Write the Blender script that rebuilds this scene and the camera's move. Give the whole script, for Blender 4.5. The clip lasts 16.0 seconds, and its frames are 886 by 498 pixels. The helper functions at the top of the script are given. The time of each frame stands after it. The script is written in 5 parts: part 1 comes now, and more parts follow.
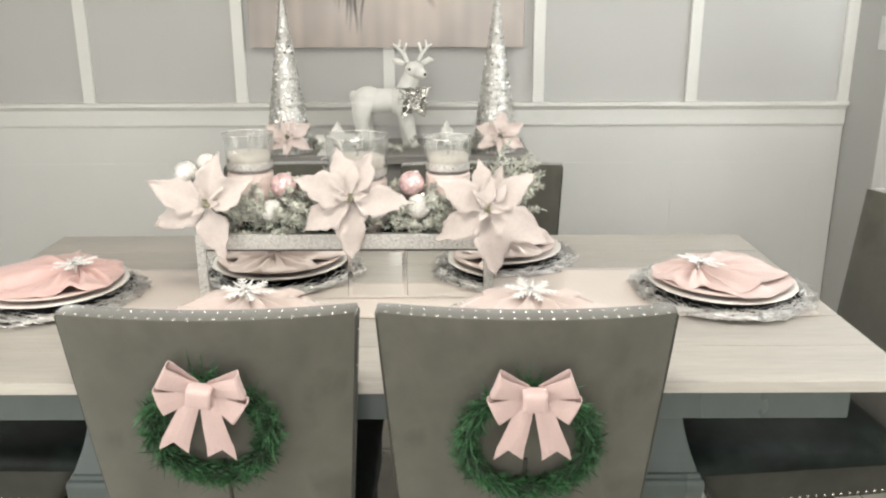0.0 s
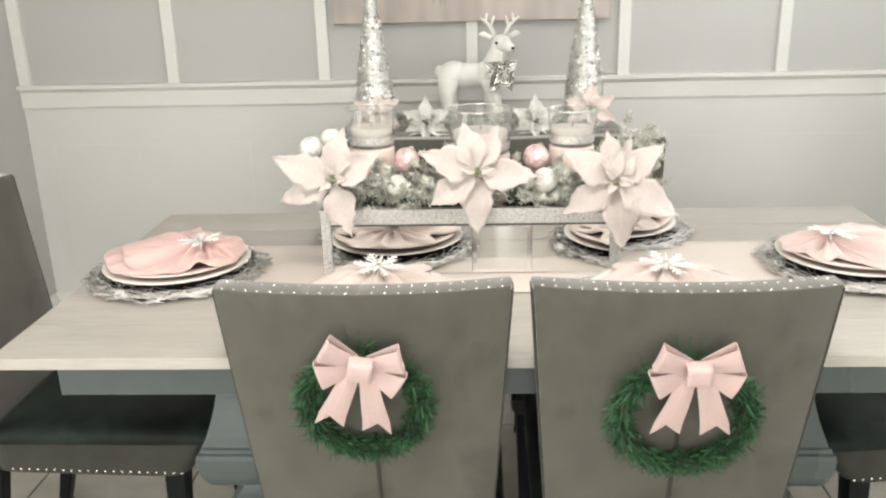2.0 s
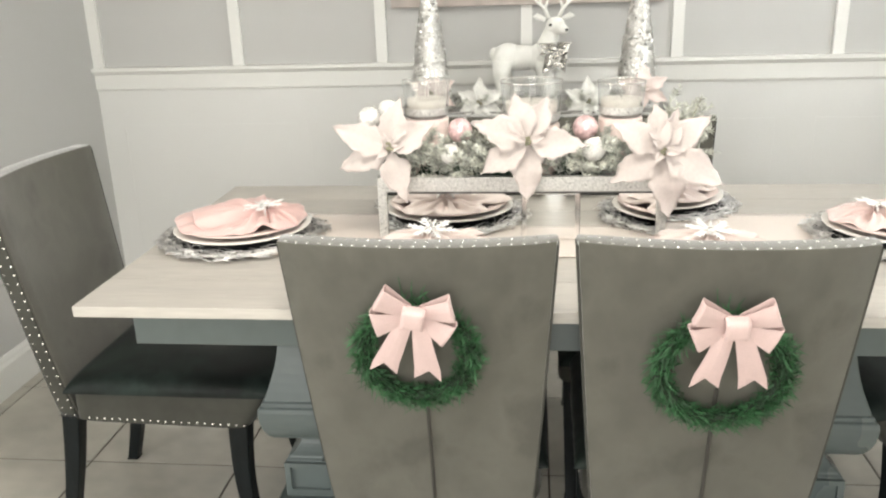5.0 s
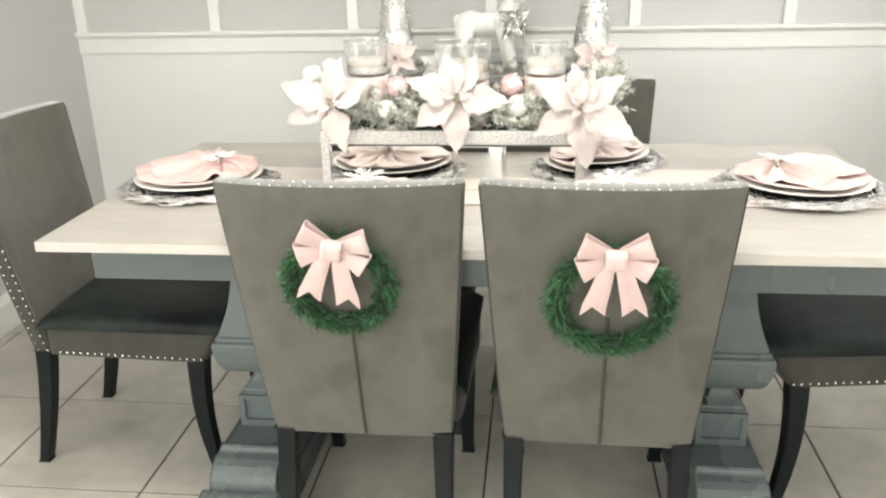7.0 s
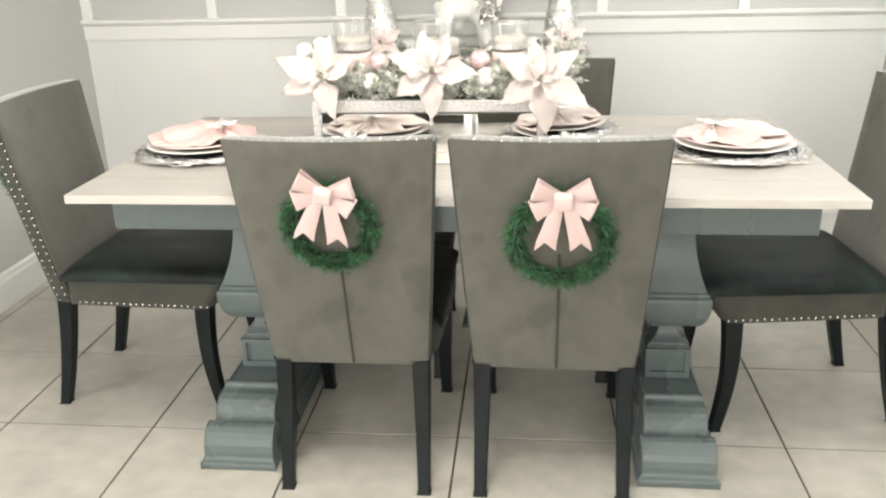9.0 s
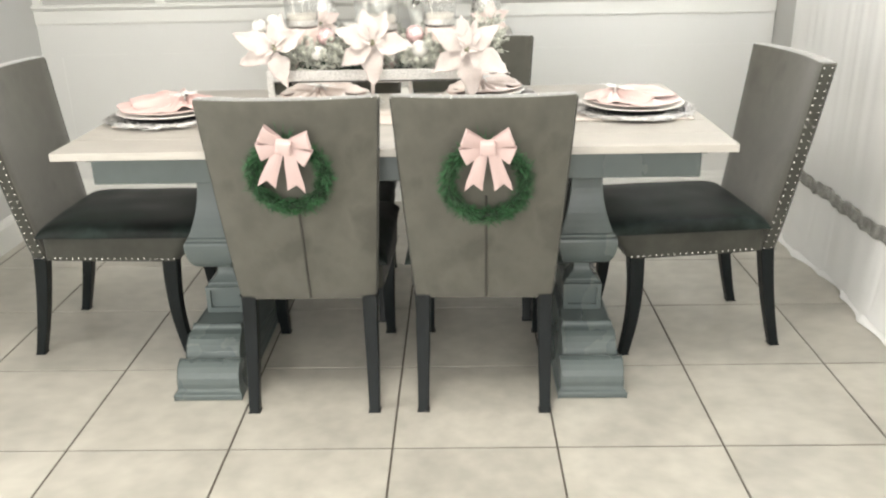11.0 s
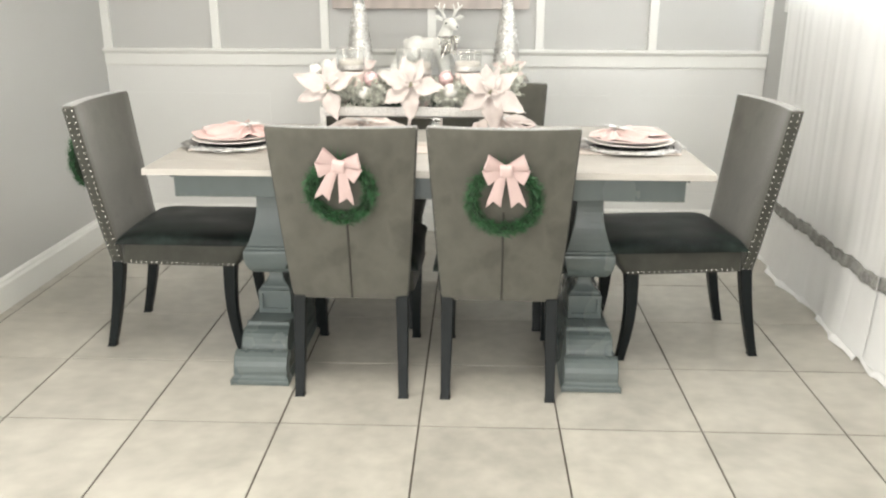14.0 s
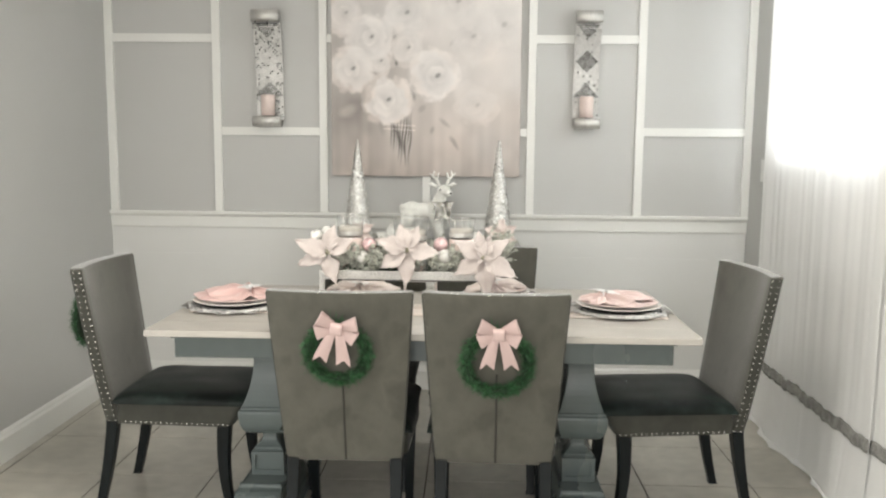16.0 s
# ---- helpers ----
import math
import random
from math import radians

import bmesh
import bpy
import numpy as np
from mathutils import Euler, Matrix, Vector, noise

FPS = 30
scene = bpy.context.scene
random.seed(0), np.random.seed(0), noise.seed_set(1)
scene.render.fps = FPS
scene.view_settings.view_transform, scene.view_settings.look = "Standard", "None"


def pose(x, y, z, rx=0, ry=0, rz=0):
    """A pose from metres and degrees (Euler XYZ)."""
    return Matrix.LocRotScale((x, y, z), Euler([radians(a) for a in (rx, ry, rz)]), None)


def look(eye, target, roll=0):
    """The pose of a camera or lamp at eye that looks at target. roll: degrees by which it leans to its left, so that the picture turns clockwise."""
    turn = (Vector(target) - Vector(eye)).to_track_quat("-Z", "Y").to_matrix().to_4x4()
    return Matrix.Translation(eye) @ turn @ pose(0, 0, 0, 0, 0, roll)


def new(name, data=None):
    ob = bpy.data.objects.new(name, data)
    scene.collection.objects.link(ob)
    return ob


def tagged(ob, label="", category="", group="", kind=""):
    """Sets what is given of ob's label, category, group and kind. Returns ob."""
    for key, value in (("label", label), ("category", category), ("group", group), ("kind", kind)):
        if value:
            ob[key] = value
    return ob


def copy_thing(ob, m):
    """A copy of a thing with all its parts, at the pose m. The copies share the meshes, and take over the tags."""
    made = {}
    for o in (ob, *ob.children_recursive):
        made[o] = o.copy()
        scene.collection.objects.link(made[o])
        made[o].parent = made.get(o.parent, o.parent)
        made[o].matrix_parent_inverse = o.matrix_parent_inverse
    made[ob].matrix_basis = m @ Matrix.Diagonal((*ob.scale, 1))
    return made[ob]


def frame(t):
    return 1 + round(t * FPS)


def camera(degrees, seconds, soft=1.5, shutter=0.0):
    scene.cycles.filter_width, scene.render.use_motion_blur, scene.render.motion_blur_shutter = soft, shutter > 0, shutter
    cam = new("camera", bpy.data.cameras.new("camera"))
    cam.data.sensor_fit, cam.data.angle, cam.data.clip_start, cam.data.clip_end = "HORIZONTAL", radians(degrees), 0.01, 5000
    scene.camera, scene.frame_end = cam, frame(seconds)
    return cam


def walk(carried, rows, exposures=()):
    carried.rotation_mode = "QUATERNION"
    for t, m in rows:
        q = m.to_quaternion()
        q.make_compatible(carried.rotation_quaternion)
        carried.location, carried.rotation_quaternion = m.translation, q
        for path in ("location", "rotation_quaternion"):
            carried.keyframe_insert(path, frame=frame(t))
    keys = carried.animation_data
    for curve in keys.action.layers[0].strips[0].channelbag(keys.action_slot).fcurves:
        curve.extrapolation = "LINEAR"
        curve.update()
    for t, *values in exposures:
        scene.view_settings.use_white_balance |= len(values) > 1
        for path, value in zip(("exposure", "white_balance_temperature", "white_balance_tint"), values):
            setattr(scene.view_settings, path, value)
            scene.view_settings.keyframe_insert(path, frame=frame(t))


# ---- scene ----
cam = camera(55.7, 16.0, soft=2.2)
PATH = [
    (0, (-0.042, -1.242, 1.385), (-0.043, 0.674, 0.812), -0.2),
    (0.5, (-0.094, -1.238, 1.387), (-0.094, 0.674, 0.801), 0.3),
    (1, (-0.147, -1.24, 1.383), (-0.163, 0.669, 0.788), 0.1),
    (1.5, (-0.194, -1.239, 1.38), (-0.25, 0.668, 0.779), -0.8),
    (2, (-0.226, -1.234, 1.376), (-0.313, 0.665, 0.754), -1.4),
    (2.5, (-0.255, -1.234, 1.375), (-0.368, 0.66, 0.74), -1.9),
    (3, (-0.277, -1.24, 1.376), (-0.43, 0.653, 0.747), -2.3),
    (5.5, (-0.164, -1.339, 1.335), (-0.395, 0.543, 0.7), -1.3),
    (6, (-0.098, -1.352, 1.328), (-0.342, 0.515, 0.653), -0.9),
    (6.5, (-0.053, -1.393, 1.314), (-0.299, 0.469, 0.628), -1.2),
    (7, (-0.039, -1.475, 1.33), (-0.266, 0.389, 0.642), -1.4),
    (7.5, (-0.032, -1.571, 1.331), (-0.253, 0.293, 0.642), -1.2),
    (8, (-0.01, -1.631, 1.33), (-0.227, 0.229, 0.628), -1.4),
    (10.5, (0.043, -2.006, 1.312), (-0.066, -0.135, 0.616), -1.3),
    (11, (0.034, -2.105, 1.315), (-0.017, -0.239, 0.597), -1.2),
    (11.5, (0.033, -2.199, 1.319), (-0.006, -0.33, 0.609), -0.7),
    (12, (0.044, -2.249, 1.317), (0.0, -0.382, 0.601), -0.0),
    (12.5, (0.058, -2.331, 1.31), (-0.014, -0.47, 0.581), 0.6),
    (13, (0.052, -2.435, 1.308), (-0.053, -0.575, 0.579), 0.8),
    (13.5, (0.036, -2.496, 1.333), (-0.066, -0.624, 0.636), 0.4),
    (14, (0.012, -2.544, 1.342), (-0.07, -0.64, 0.735), 0.1),
    (14.5, (0.005, -2.579, 1.362), (-0.077, -0.644, 0.865), -0.1),
    (15, (0.012, -2.613, 1.377), (-0.063, -0.654, 0.977), -0.1),
    (15.5, (0.017, -2.62, 1.389), (-0.052, -0.647, 1.073), 0.3),
    (16, (0.005, -2.617, 1.388), (-0.062, -0.634, 1.138), 0.5),
]
EXPOSURES = [(0, -0.39), (1.5, -0.32), (3, -0.17), (5.5, -0.12), (7, 0.08), (8, 0.10), (10.5, 0.04), (12, -0.03), (12.5, -0.01), (14, -0.06), (15, -0.31), (16, -0.52)]
walk(cam, [(t, look(eye, target, roll)) for t, eye, target, roll in PATH], EXPOSURES)

# ---- world and light ----
world = bpy.data.worlds.new("sky")
scene.world = world
world.use_nodes = True
wn, wl = world.node_tree.nodes, world.node_tree.links
sky = wn.new("ShaderNodeTexSky")
sky.sky_type = "NISHITA"
sky.sun_disc = False
sky.sun_elevation, sky.sun_rotation = radians(40), radians(100)
wl.new(sky.outputs["Color"], wn["Background"].inputs["Color"])
wn["Background"].inputs["Strength"].default_value = 0.12


def area_light(name, m, sx, sy, watts, colour):
    data = bpy.data.lights.new(name, "AREA")
    data.shape, data.size, data.size_y, data.energy, data.color = "RECTANGLE", sx, sy, watts, colour
    ob = new(name, data)
    ob.matrix_world = m
    return ob


# daylight in the window behind the sheers and in the glazed door beside the viewer, and the ceiling panel; the lamp
# behind the viewer is an added fill
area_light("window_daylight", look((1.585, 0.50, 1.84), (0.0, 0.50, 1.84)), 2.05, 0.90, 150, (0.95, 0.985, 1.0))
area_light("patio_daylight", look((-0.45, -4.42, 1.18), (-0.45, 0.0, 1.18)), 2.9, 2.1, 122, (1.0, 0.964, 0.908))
area_light("ceiling_panel_light", look((-0.25, -0.70, 2.585), (-0.25, -0.70, 0.0)), 0.56, 0.56, 38, (1.0, 0.945, 0.85))
area_light("side_daylight", look((-2.05, -1.05, 1.15), (0.0, -1.05, 1.15)), 1.5, 1.9, 36, (1.0, 0.965, 0.89))

# ---- materials ----


def material(name, colour, rough=0.6, metal=0.0, scale=6.0, var=0.12, fine=60.0, fvar=0.06, bump=0.1, bscale=None, stretch=(1, 1, 1), rand=0.0, sheen=0.0, spec=0.5, coat=0.0, rvar=0.1, dist=0.002, placed=False, smudge=0.0):
    m = bpy.data.materials.new(name)
    m.use_nodes = True
    n, l = m.node_tree.nodes, m.node_tree.links
    b = n["Principled BSDF"]
    tc = n.new("ShaderNodeTexCoord")
    mp = n.new("ShaderNodeMapping")
    mp.inputs["Scale"].default_value = stretch
    l.new(n.new("ShaderNodeNewGeometry").outputs["Position"] if placed else tc.outputs["Object"], mp.inputs["Vector"])

    def noise_tex(s, detail):
        t = n.new("ShaderNodeTexNoise")
        t.inputs["Scale"].default_value, t.inputs["Detail"].default_value = s, detail
        l.new(mp.outputs["Vector"], t.inputs["Vector"])
        return t
    big, small = noise_tex(scale, 4), noise_tex(fine, 3)

    def lerp(tex, lo, hi):
        r = n.new("ShaderNodeMapRange")
        r.inputs["From Min"].default_value, r.inputs["From Max"].default_value = 0.3, 0.7
        r.inputs["To Min"].default_value, r.inputs["To Max"].default_value = lo, hi
        l.new(tex.outputs[0], r.inputs["Value"])
        return r

    def times(a, c):
        q = n.new("ShaderNodeMath")
        q.operation = "MULTIPLY"
        l.new(a.outputs[0], q.inputs[0])
        l.new(c.outputs[0], q.inputs[1])
        return q
    f = times(lerp(big, 1 - var, 1 + var), lerp(small, 1 - fvar, 1 + fvar))
    if smudge:
        # brushed marks in the nap
        r = n.new("ShaderNodeMapRange")
        r.inputs["From Min"].default_value, r.inputs["From Max"].default_value = 0.55, 0.68
        r.inputs["To Min"].default_value, r.inputs["To Max"].default_value = 1.0, 1 - smudge
        l.new(noise_tex(11.0, 5).outputs[0], r.inputs["Value"])
        f = times(f, r)
    if rand:
        oi = n.new("ShaderNodeObjectInfo")
        r = n.new("ShaderNodeMapRange")
        r.inputs["To Min"].default_value, r.inputs["To Max"].default_value = 1 - rand, 1 + rand
        l.new(oi.outputs["Random"], r.inputs["Value"])
        f = times(f, r)
    vm = n.new("ShaderNodeVectorMath")
    vm.operation = "SCALE"
    vm.inputs[0].default_value = colour
    l.new(f.outputs[0], vm.inputs["Scale"])
    l.new(vm.outputs[0], b.inputs["Base Color"])
    rr = lerp(big, max(0.02, rough - rvar), min(1, rough + rvar))
    l.new(rr.outputs[0], b.inputs["Roughness"])
    b.inputs["Metallic"].default_value = metal
    b.inputs["Specular IOR Level"].default_value = spec
    b.inputs["Sheen Weight"].default_value = sheen
    b.inputs["Sheen Roughness"].default_value = 0.4
    b.inputs["Coat Weight"].default_value = coat
    if bump:
        bp = n.new("ShaderNodeBump")
        bp.inputs["Strength"].default_value, bp.inputs["Distance"].default_value = bump, dist
        l.new((noise_tex(bscale, 3) if bscale else small).outputs[0], bp.inputs["Height"])
        l.new(bp.outputs[0], b.inputs["Normal"])
    return m


GREY_WALL = material("grey_wall_paint", (0.522, 0.522, 0.508), 0.6, scale=1.3, var=0.025, fine=220, fvar=0.01, bump=0.12, dist=0.001)
WHITE_WALL = material("white_wainscot_paint", (0.74, 0.74, 0.72), 0.42, scale=1.5, var=0.02, fine=160, fvar=0.01, bump=0.08, dist=0.001)
TRIM = material("white_trim_paint", (0.78, 0.78, 0.75), 0.38, scale=3, var=0.02, fine=120, fvar=0.01, bump=0.05, dist=0.001)
CEILING = material("ceiling_paint", (0.78, 0.78, 0.76), 0.85, fine=180, bump=0.25)
TILE = material("ceramic_floor_tile", (0.440, 0.420, 0.368), 0.33, placed=True, scale=4.2, var=0.15, fine=17, fvar=0.06, bump=0.04, rand=0.04, spec=0.5, rvar=0.04)
GROUT = material("grout", (0.10, 0.085, 0.07), 0.9, scale=9, var=0.2, fine=150, fvar=0.2, bump=0.3)
VELVET = material("grey_velvet", (0.102, 0.0990, 0.083), 0.78, scale=5.5, var=0.13, fine=22, fvar=0.07, stretch=(1, 1, 0.75), bump=0.08, bscale=700, smudge=0.30, sheen=0.80, spec=0.15)
# grey velvet, the nap's shaded look on edges and seat sides put into colour
VELVETNAP = material("grey_velvet_edge_strip", (0.056, 0.056, 0.048), 0.8, scale=8, var=0.14, fine=24, fvar=0.08, bump=0.08, bscale=700, sheen=0.12, spec=0.12)
# the cushion's nap looks dark from above; that shade is in its colour
PAD = material("charcoal_velvet", (0.0085, 0.0135, 0.0115), 0.52, scale=6, var=0.7, fine=24, fvar=0.3, bump=0.08, bscale=600, smudge=0.35, sheen=0.05, spec=0.18)
SEAM = material("dark_seam_thread", (0.045, 0.042, 0.036), 0.9, fine=300, bump=0.2)
BLACKWOOD = material("espresso_stained_wood", (0.0065, 0.0088, 0.0095), 0.38, spec=0.20, scale=12, var=0.25, fine=90, fvar=0.2, stretch=(4, 4, 0.7), bump=0.12)
NAIL = material("polished_nickel", (0.80, 0.79, 0.76), 0.22, 1.0, fine=300, bump=0.0)
TABLEPAINT = material("slate_blue_grey_paint", (0.100, 0.121, 0.119), 0.30, scale=4, var=0.07, fine=30, fvar=0.03, bump=0.04, stretch=(1, 1, 0.6), spec=0.5)
TABLEWOOD = material("whitewashed_oak", (0.418, 0.394, 0.357), 0.42, placed=True, scale=3.2, var=0.10, fine=26, fvar=0.07, stretch=(0.55, 6, 6), bump=0.12, rand=0.05, rvar=0.08)
RUNNER = material("cream_satin", (0.66, 0.585, 0.53), 0.42, scale=5, var=0.06, fine=320, fvar=0.04, bump=0.12, sheen=0.2)
PINKCLOTH = material("blush_pink_satin", (0.68, 0.47, 0.44), 0.48, scale=9, var=0.08, fine=400, fvar=0.04, bump=0.08, sheen=0.3)
PALECLOTH = material("pale_pink_satin", (0.68, 0.575, 0.535), 0.45, scale=9, var=0.08, fine=400, fvar=0.04, bump=0.08, sheen=0.3)
SOFTCLOTH = material("soft_pink_satin", (0.66, 0.51, 0.478), 0.45, scale=9, var=0.08, fine=400, fvar=0.04, bump=0.08, sheen=0.3)
PINKBOW = material("pink_velvet_ribbon", (0.60, 0.452, 0.432), 0.7, scale=18, var=0.05, fine=500, fvar=0.05, bump=0.1, sheen=0.2, spec=0.25)
PORCELAIN = material("white_porcelain", (0.78, 0.75, 0.71), 0.16, scale=10, var=0.02, fine=80, fvar=0.01, bump=0.0, rvar=0.04)
BLUSHPLATE = material("blush_porcelain", (0.76, 0.62, 0.58), 0.18, scale=10, var=0.03, fine=80, fvar=0.01, bump=0.0, rvar=0.04)
SILVERWIRE = material("silver_wire", (0.72, 0.71, 0.70), 0.36, 0.9, scale=40, var=0.35, fine=200, bump=0.0)
DARKWIRE = material("tarnished_wire_mesh", (0.028, 0.028, 0.030), 0.5, 0.6, scale=60, var=0.4, fine=300, fvar=0.4, bump=0.6, bscale=180)
SNOW = material("white_enamel", (0.80, 0.80, 0.79), 0.25, scale=40, var=0.04, fine=300, bump=0.1)
MIRROR = material("mirror", (0.84, 0.85, 0.84), 0.03, 1.0, scale=4, var=0.02, fine=20, fvar=0.01, bump=0.0, rvar=0.015)
BEVEL = material("mirror_bevel", (0.93, 0.93, 0.92), 0.22, 1.0, scale=4, var=0.02, fine=20, fvar=0.01, bump=0.0, rvar=0.02)
GLITTER = material("silver_glitter", (0.64, 0.63, 0.605), 0.40, 0.55, scale=190, var=0.20, fine=520, fvar=0.20, bump=0.5, bscale=420, rvar=0.15)
SEQUIN = material("silver_sequin", (0.88, 0.88, 0.86), 0.38, 1.0, scale=60, var=0.12, fine=300, bump=0.0)
MOSAIC = material("silver_mirror_mosaic", (0.50, 0.495, 0.48), 0.42, 0.8, scale=45, var=0.15, fine=240, fvar=0.15, bump=0.0)
DARKGLASS = material("smoky_mirror", (0.17, 0.17, 0.165), 0.3, 0.8, scale=60, var=0.4, fine=200, fvar=0.2, bump=0.0)
SMOKE = material("smoky_sequin", (0.16, 0.155, 0.14), 0.4, 0.4, scale=60, var=0.4, fine=200, fvar=0.2, bump=0.0)
NEEDLE = material("wreath_needles", (0.028, 0.100, 0.036), 0.55, scale=45, var=0.6, fine=200, fvar=0.3, bump=0.0)
WREATHCORE = material("wreath_wire_core", (0.012, 0.026, 0.012), 0.8, fine=100, bump=0.2)
PINE = material("flocked_pine_needles", (0.55, 0.56, 0.50), 0.75, scale=45, var=0.5, fine=240, fvar=0.3, bump=0.0)
PINEDARK = material("green_pine_needles", (0.03, 0.062, 0.034), 0.7, scale=40, var=0.4, fine=200, fvar=0.3, bump=0.0)
PETAL = material("cream_velvet_petal", (0.585, 0.522, 0.496), 0.62, scale=14, var=0.06, fine=140, fvar=0.04, bump=0.18, sheen=0.25, spec=0.3)
PETALPINK = material("blush_petal", (0.80, 0.69, 0.65), 0.62, scale=14, var=0.07, fine=140, fvar=0.04, bump=0.18, sheen=0.25, spec=0.3)
PETALWHITE = material("frosted_white_petal", (0.74, 0.735, 0.70), 0.6, scale=14, var=0.1, fine=140, fvar=0.1, bump=0.3)
STAMEN = material("glitter_gold_green", (0.30, 0.29, 0.20), 0.4, 0.3, scale=90, var=0.4, fine=400, fvar=0.3, bump=0.3)
PINKBALL = material("pink_glass_ball", (0.78, 0.55, 0.55), 0.16, 0.25, scale=55, var=0.28, fine=130, fvar=0.2, bump=0.25, bscale=60, coat=0.4)
WHITEBALL = material("white_glitter_ball", (0.72, 0.71, 0.68), 0.5, scale=200, var=0.15, fine=600, fvar=0.15, bump=0.7, bscale=380)
SILVERBALL = material("silver_glass_ball", (0.74, 0.73, 0.70), 0.16, 0.9, scale=40, var=0.15, fine=200, bump=0.1)
PEARLBALL = material("pearl_ball", (0.74, 0.73, 0.70), 0.3, 0.2, scale=60, var=0.15, fine=260, fvar=0.12, bump=0.3, bscale=150)
WAX = material("ivory_wax", (0.64, 0.60, 0.54), 0.5, scale=10, var=0.03, fine=100, bump=0.05)
PINKWAX = material("pink_wax", (0.76, 0.635, 0.59), 0.5, scale=10, var=0.05, fine=100, bump=0.05)
DEERWHITE = material("white_plush", (0.86, 0.86, 0.82), 0.9, scale=30, var=0.05, fine=500, fvar=0.08, bump=0.5, sheen=0.3, spec=0.1)
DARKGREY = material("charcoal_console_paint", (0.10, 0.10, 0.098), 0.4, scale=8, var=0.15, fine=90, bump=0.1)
CONSOLE = material("weathered_grey_wood", (0.30, 0.29, 0.275), 0.5, scale=6, var=0.15, fine=60, fvar=0.1, stretch=(0.5, 5, 5), bump=0.15)
BLACKBEAD = material("black_bead", (0.01, 0.01, 0.01), 0.15, fine=50, bump=0.0)
CANVASEDGE = material("canvas_edge", (0.42, 0.37, 0.33), 0.85, scale=8, var=0.1, fine=500, fvar=0.1, bump=0.3)
LACE = material("grey_lace_band", (0.30, 0.295, 0.28), 0.85, scale=26, var=0.35, fine=160, fvar=0.3, bump=0.4)
PLASTIC = material("white_plastic", (0.76, 0.76, 0.74), 0.35, fine=100, bump=0.0)


def glass_material(name, haze=0.0, tint=(0.97, 0.98, 0.98)):
    """Thin clear glass: see-through, with gloss towards its rim and a little haze."""
    m = bpy.data.materials.new(name)
    m.use_nodes = True
    n, l = m.node_tree.nodes, m.node_tree.links
    n.remove(n["Principled BSDF"])
    g, t, d = n.new("ShaderNodeBsdfGlossy"), n.new("ShaderNodeBsdfTransparent"), n.new("ShaderNodeBsdfTranslucent")
    mix, hz, lw, sc = n.new("ShaderNodeMixShader"), n.new("ShaderNodeMixShader"), n.new("ShaderNodeLayerWeight"), n.new("ShaderNodeMapRange")
    g.inputs["Roughness"].default_value = 0.04
    t.inputs["Color"].default_value = (*tint, 1)
    d.inputs["Color"].default_value = (0.9, 0.9, 0.88, 1)
    lw.inputs["Blend"].default_value = 0.25
    sc.inputs["To Min"].default_value, sc.inputs["To Max"].default_value = 0.05, 0.5
    hz.inputs[0].default_value = haze
    l.new(lw.outputs["Facing"], sc.inputs["Value"])
    l.new(t.outputs[0], hz.inputs[1])
    l.new(d.outputs[0], hz.inputs[2])
    l.new(sc.outputs[0], mix.inputs[0])
    l.new(hz.outputs[0], mix.inputs[1])
    l.new(g.outputs[0], mix.inputs[2])
    l.new(mix.outputs[0], n["Material Output"].inputs["Surface"])
    return m


GLASS = glass_material("clear_glass")
HAZEGLASS = glass_material("frosted_candle_glass", 0.18)


def sheer_material(name, colour, clear):
    m = bpy.data.materials.new(name)
    m.use_nodes = True
    n, l = m.node_tree.nodes, m.node_tree.links
    n.remove(n["Principled BSDF"])
    d, tl, tr = n.new("ShaderNodeBsdfDiffuse"), n.new("ShaderNodeBsdfTranslucent"), n.new("ShaderNodeBsdfTransparent")
    a, b, w, mr = n.new("ShaderNodeMixShader"), n.new("ShaderNodeMixShader"), n.new("ShaderNodeTexNoise"), n.new("ShaderNodeMapRange")
    d.inputs["Color"].default_value = tl.inputs["Color"].default_value = (*colour, 1)
    w.inputs["Scale"].default_value = 7.0
    mr.inputs["To Min"].default_value, mr.inputs["To Max"].default_value = clear - 0.03, clear + 0.03
    l.new(w.outputs[0], mr.inputs["Value"])
    a.inputs[0].default_value = 0.14
    l.new(d.outputs[0], a.inputs[1])
    l.new(tl.outputs[0], a.inputs[2])
    l.new(mr.outputs[0], b.inputs[0])
    l.new(a.outputs[0], b.inputs[1])
    l.new(tr.outputs[0], b.inputs[2])
    l.new(b.outputs[0], n["Material Output"].inputs["Surface"])
    return m


SHEER = sheer_material("white_sheer_voile", (0.97, 0.97, 0.96), 0.035)

# ---- geometry helpers ----


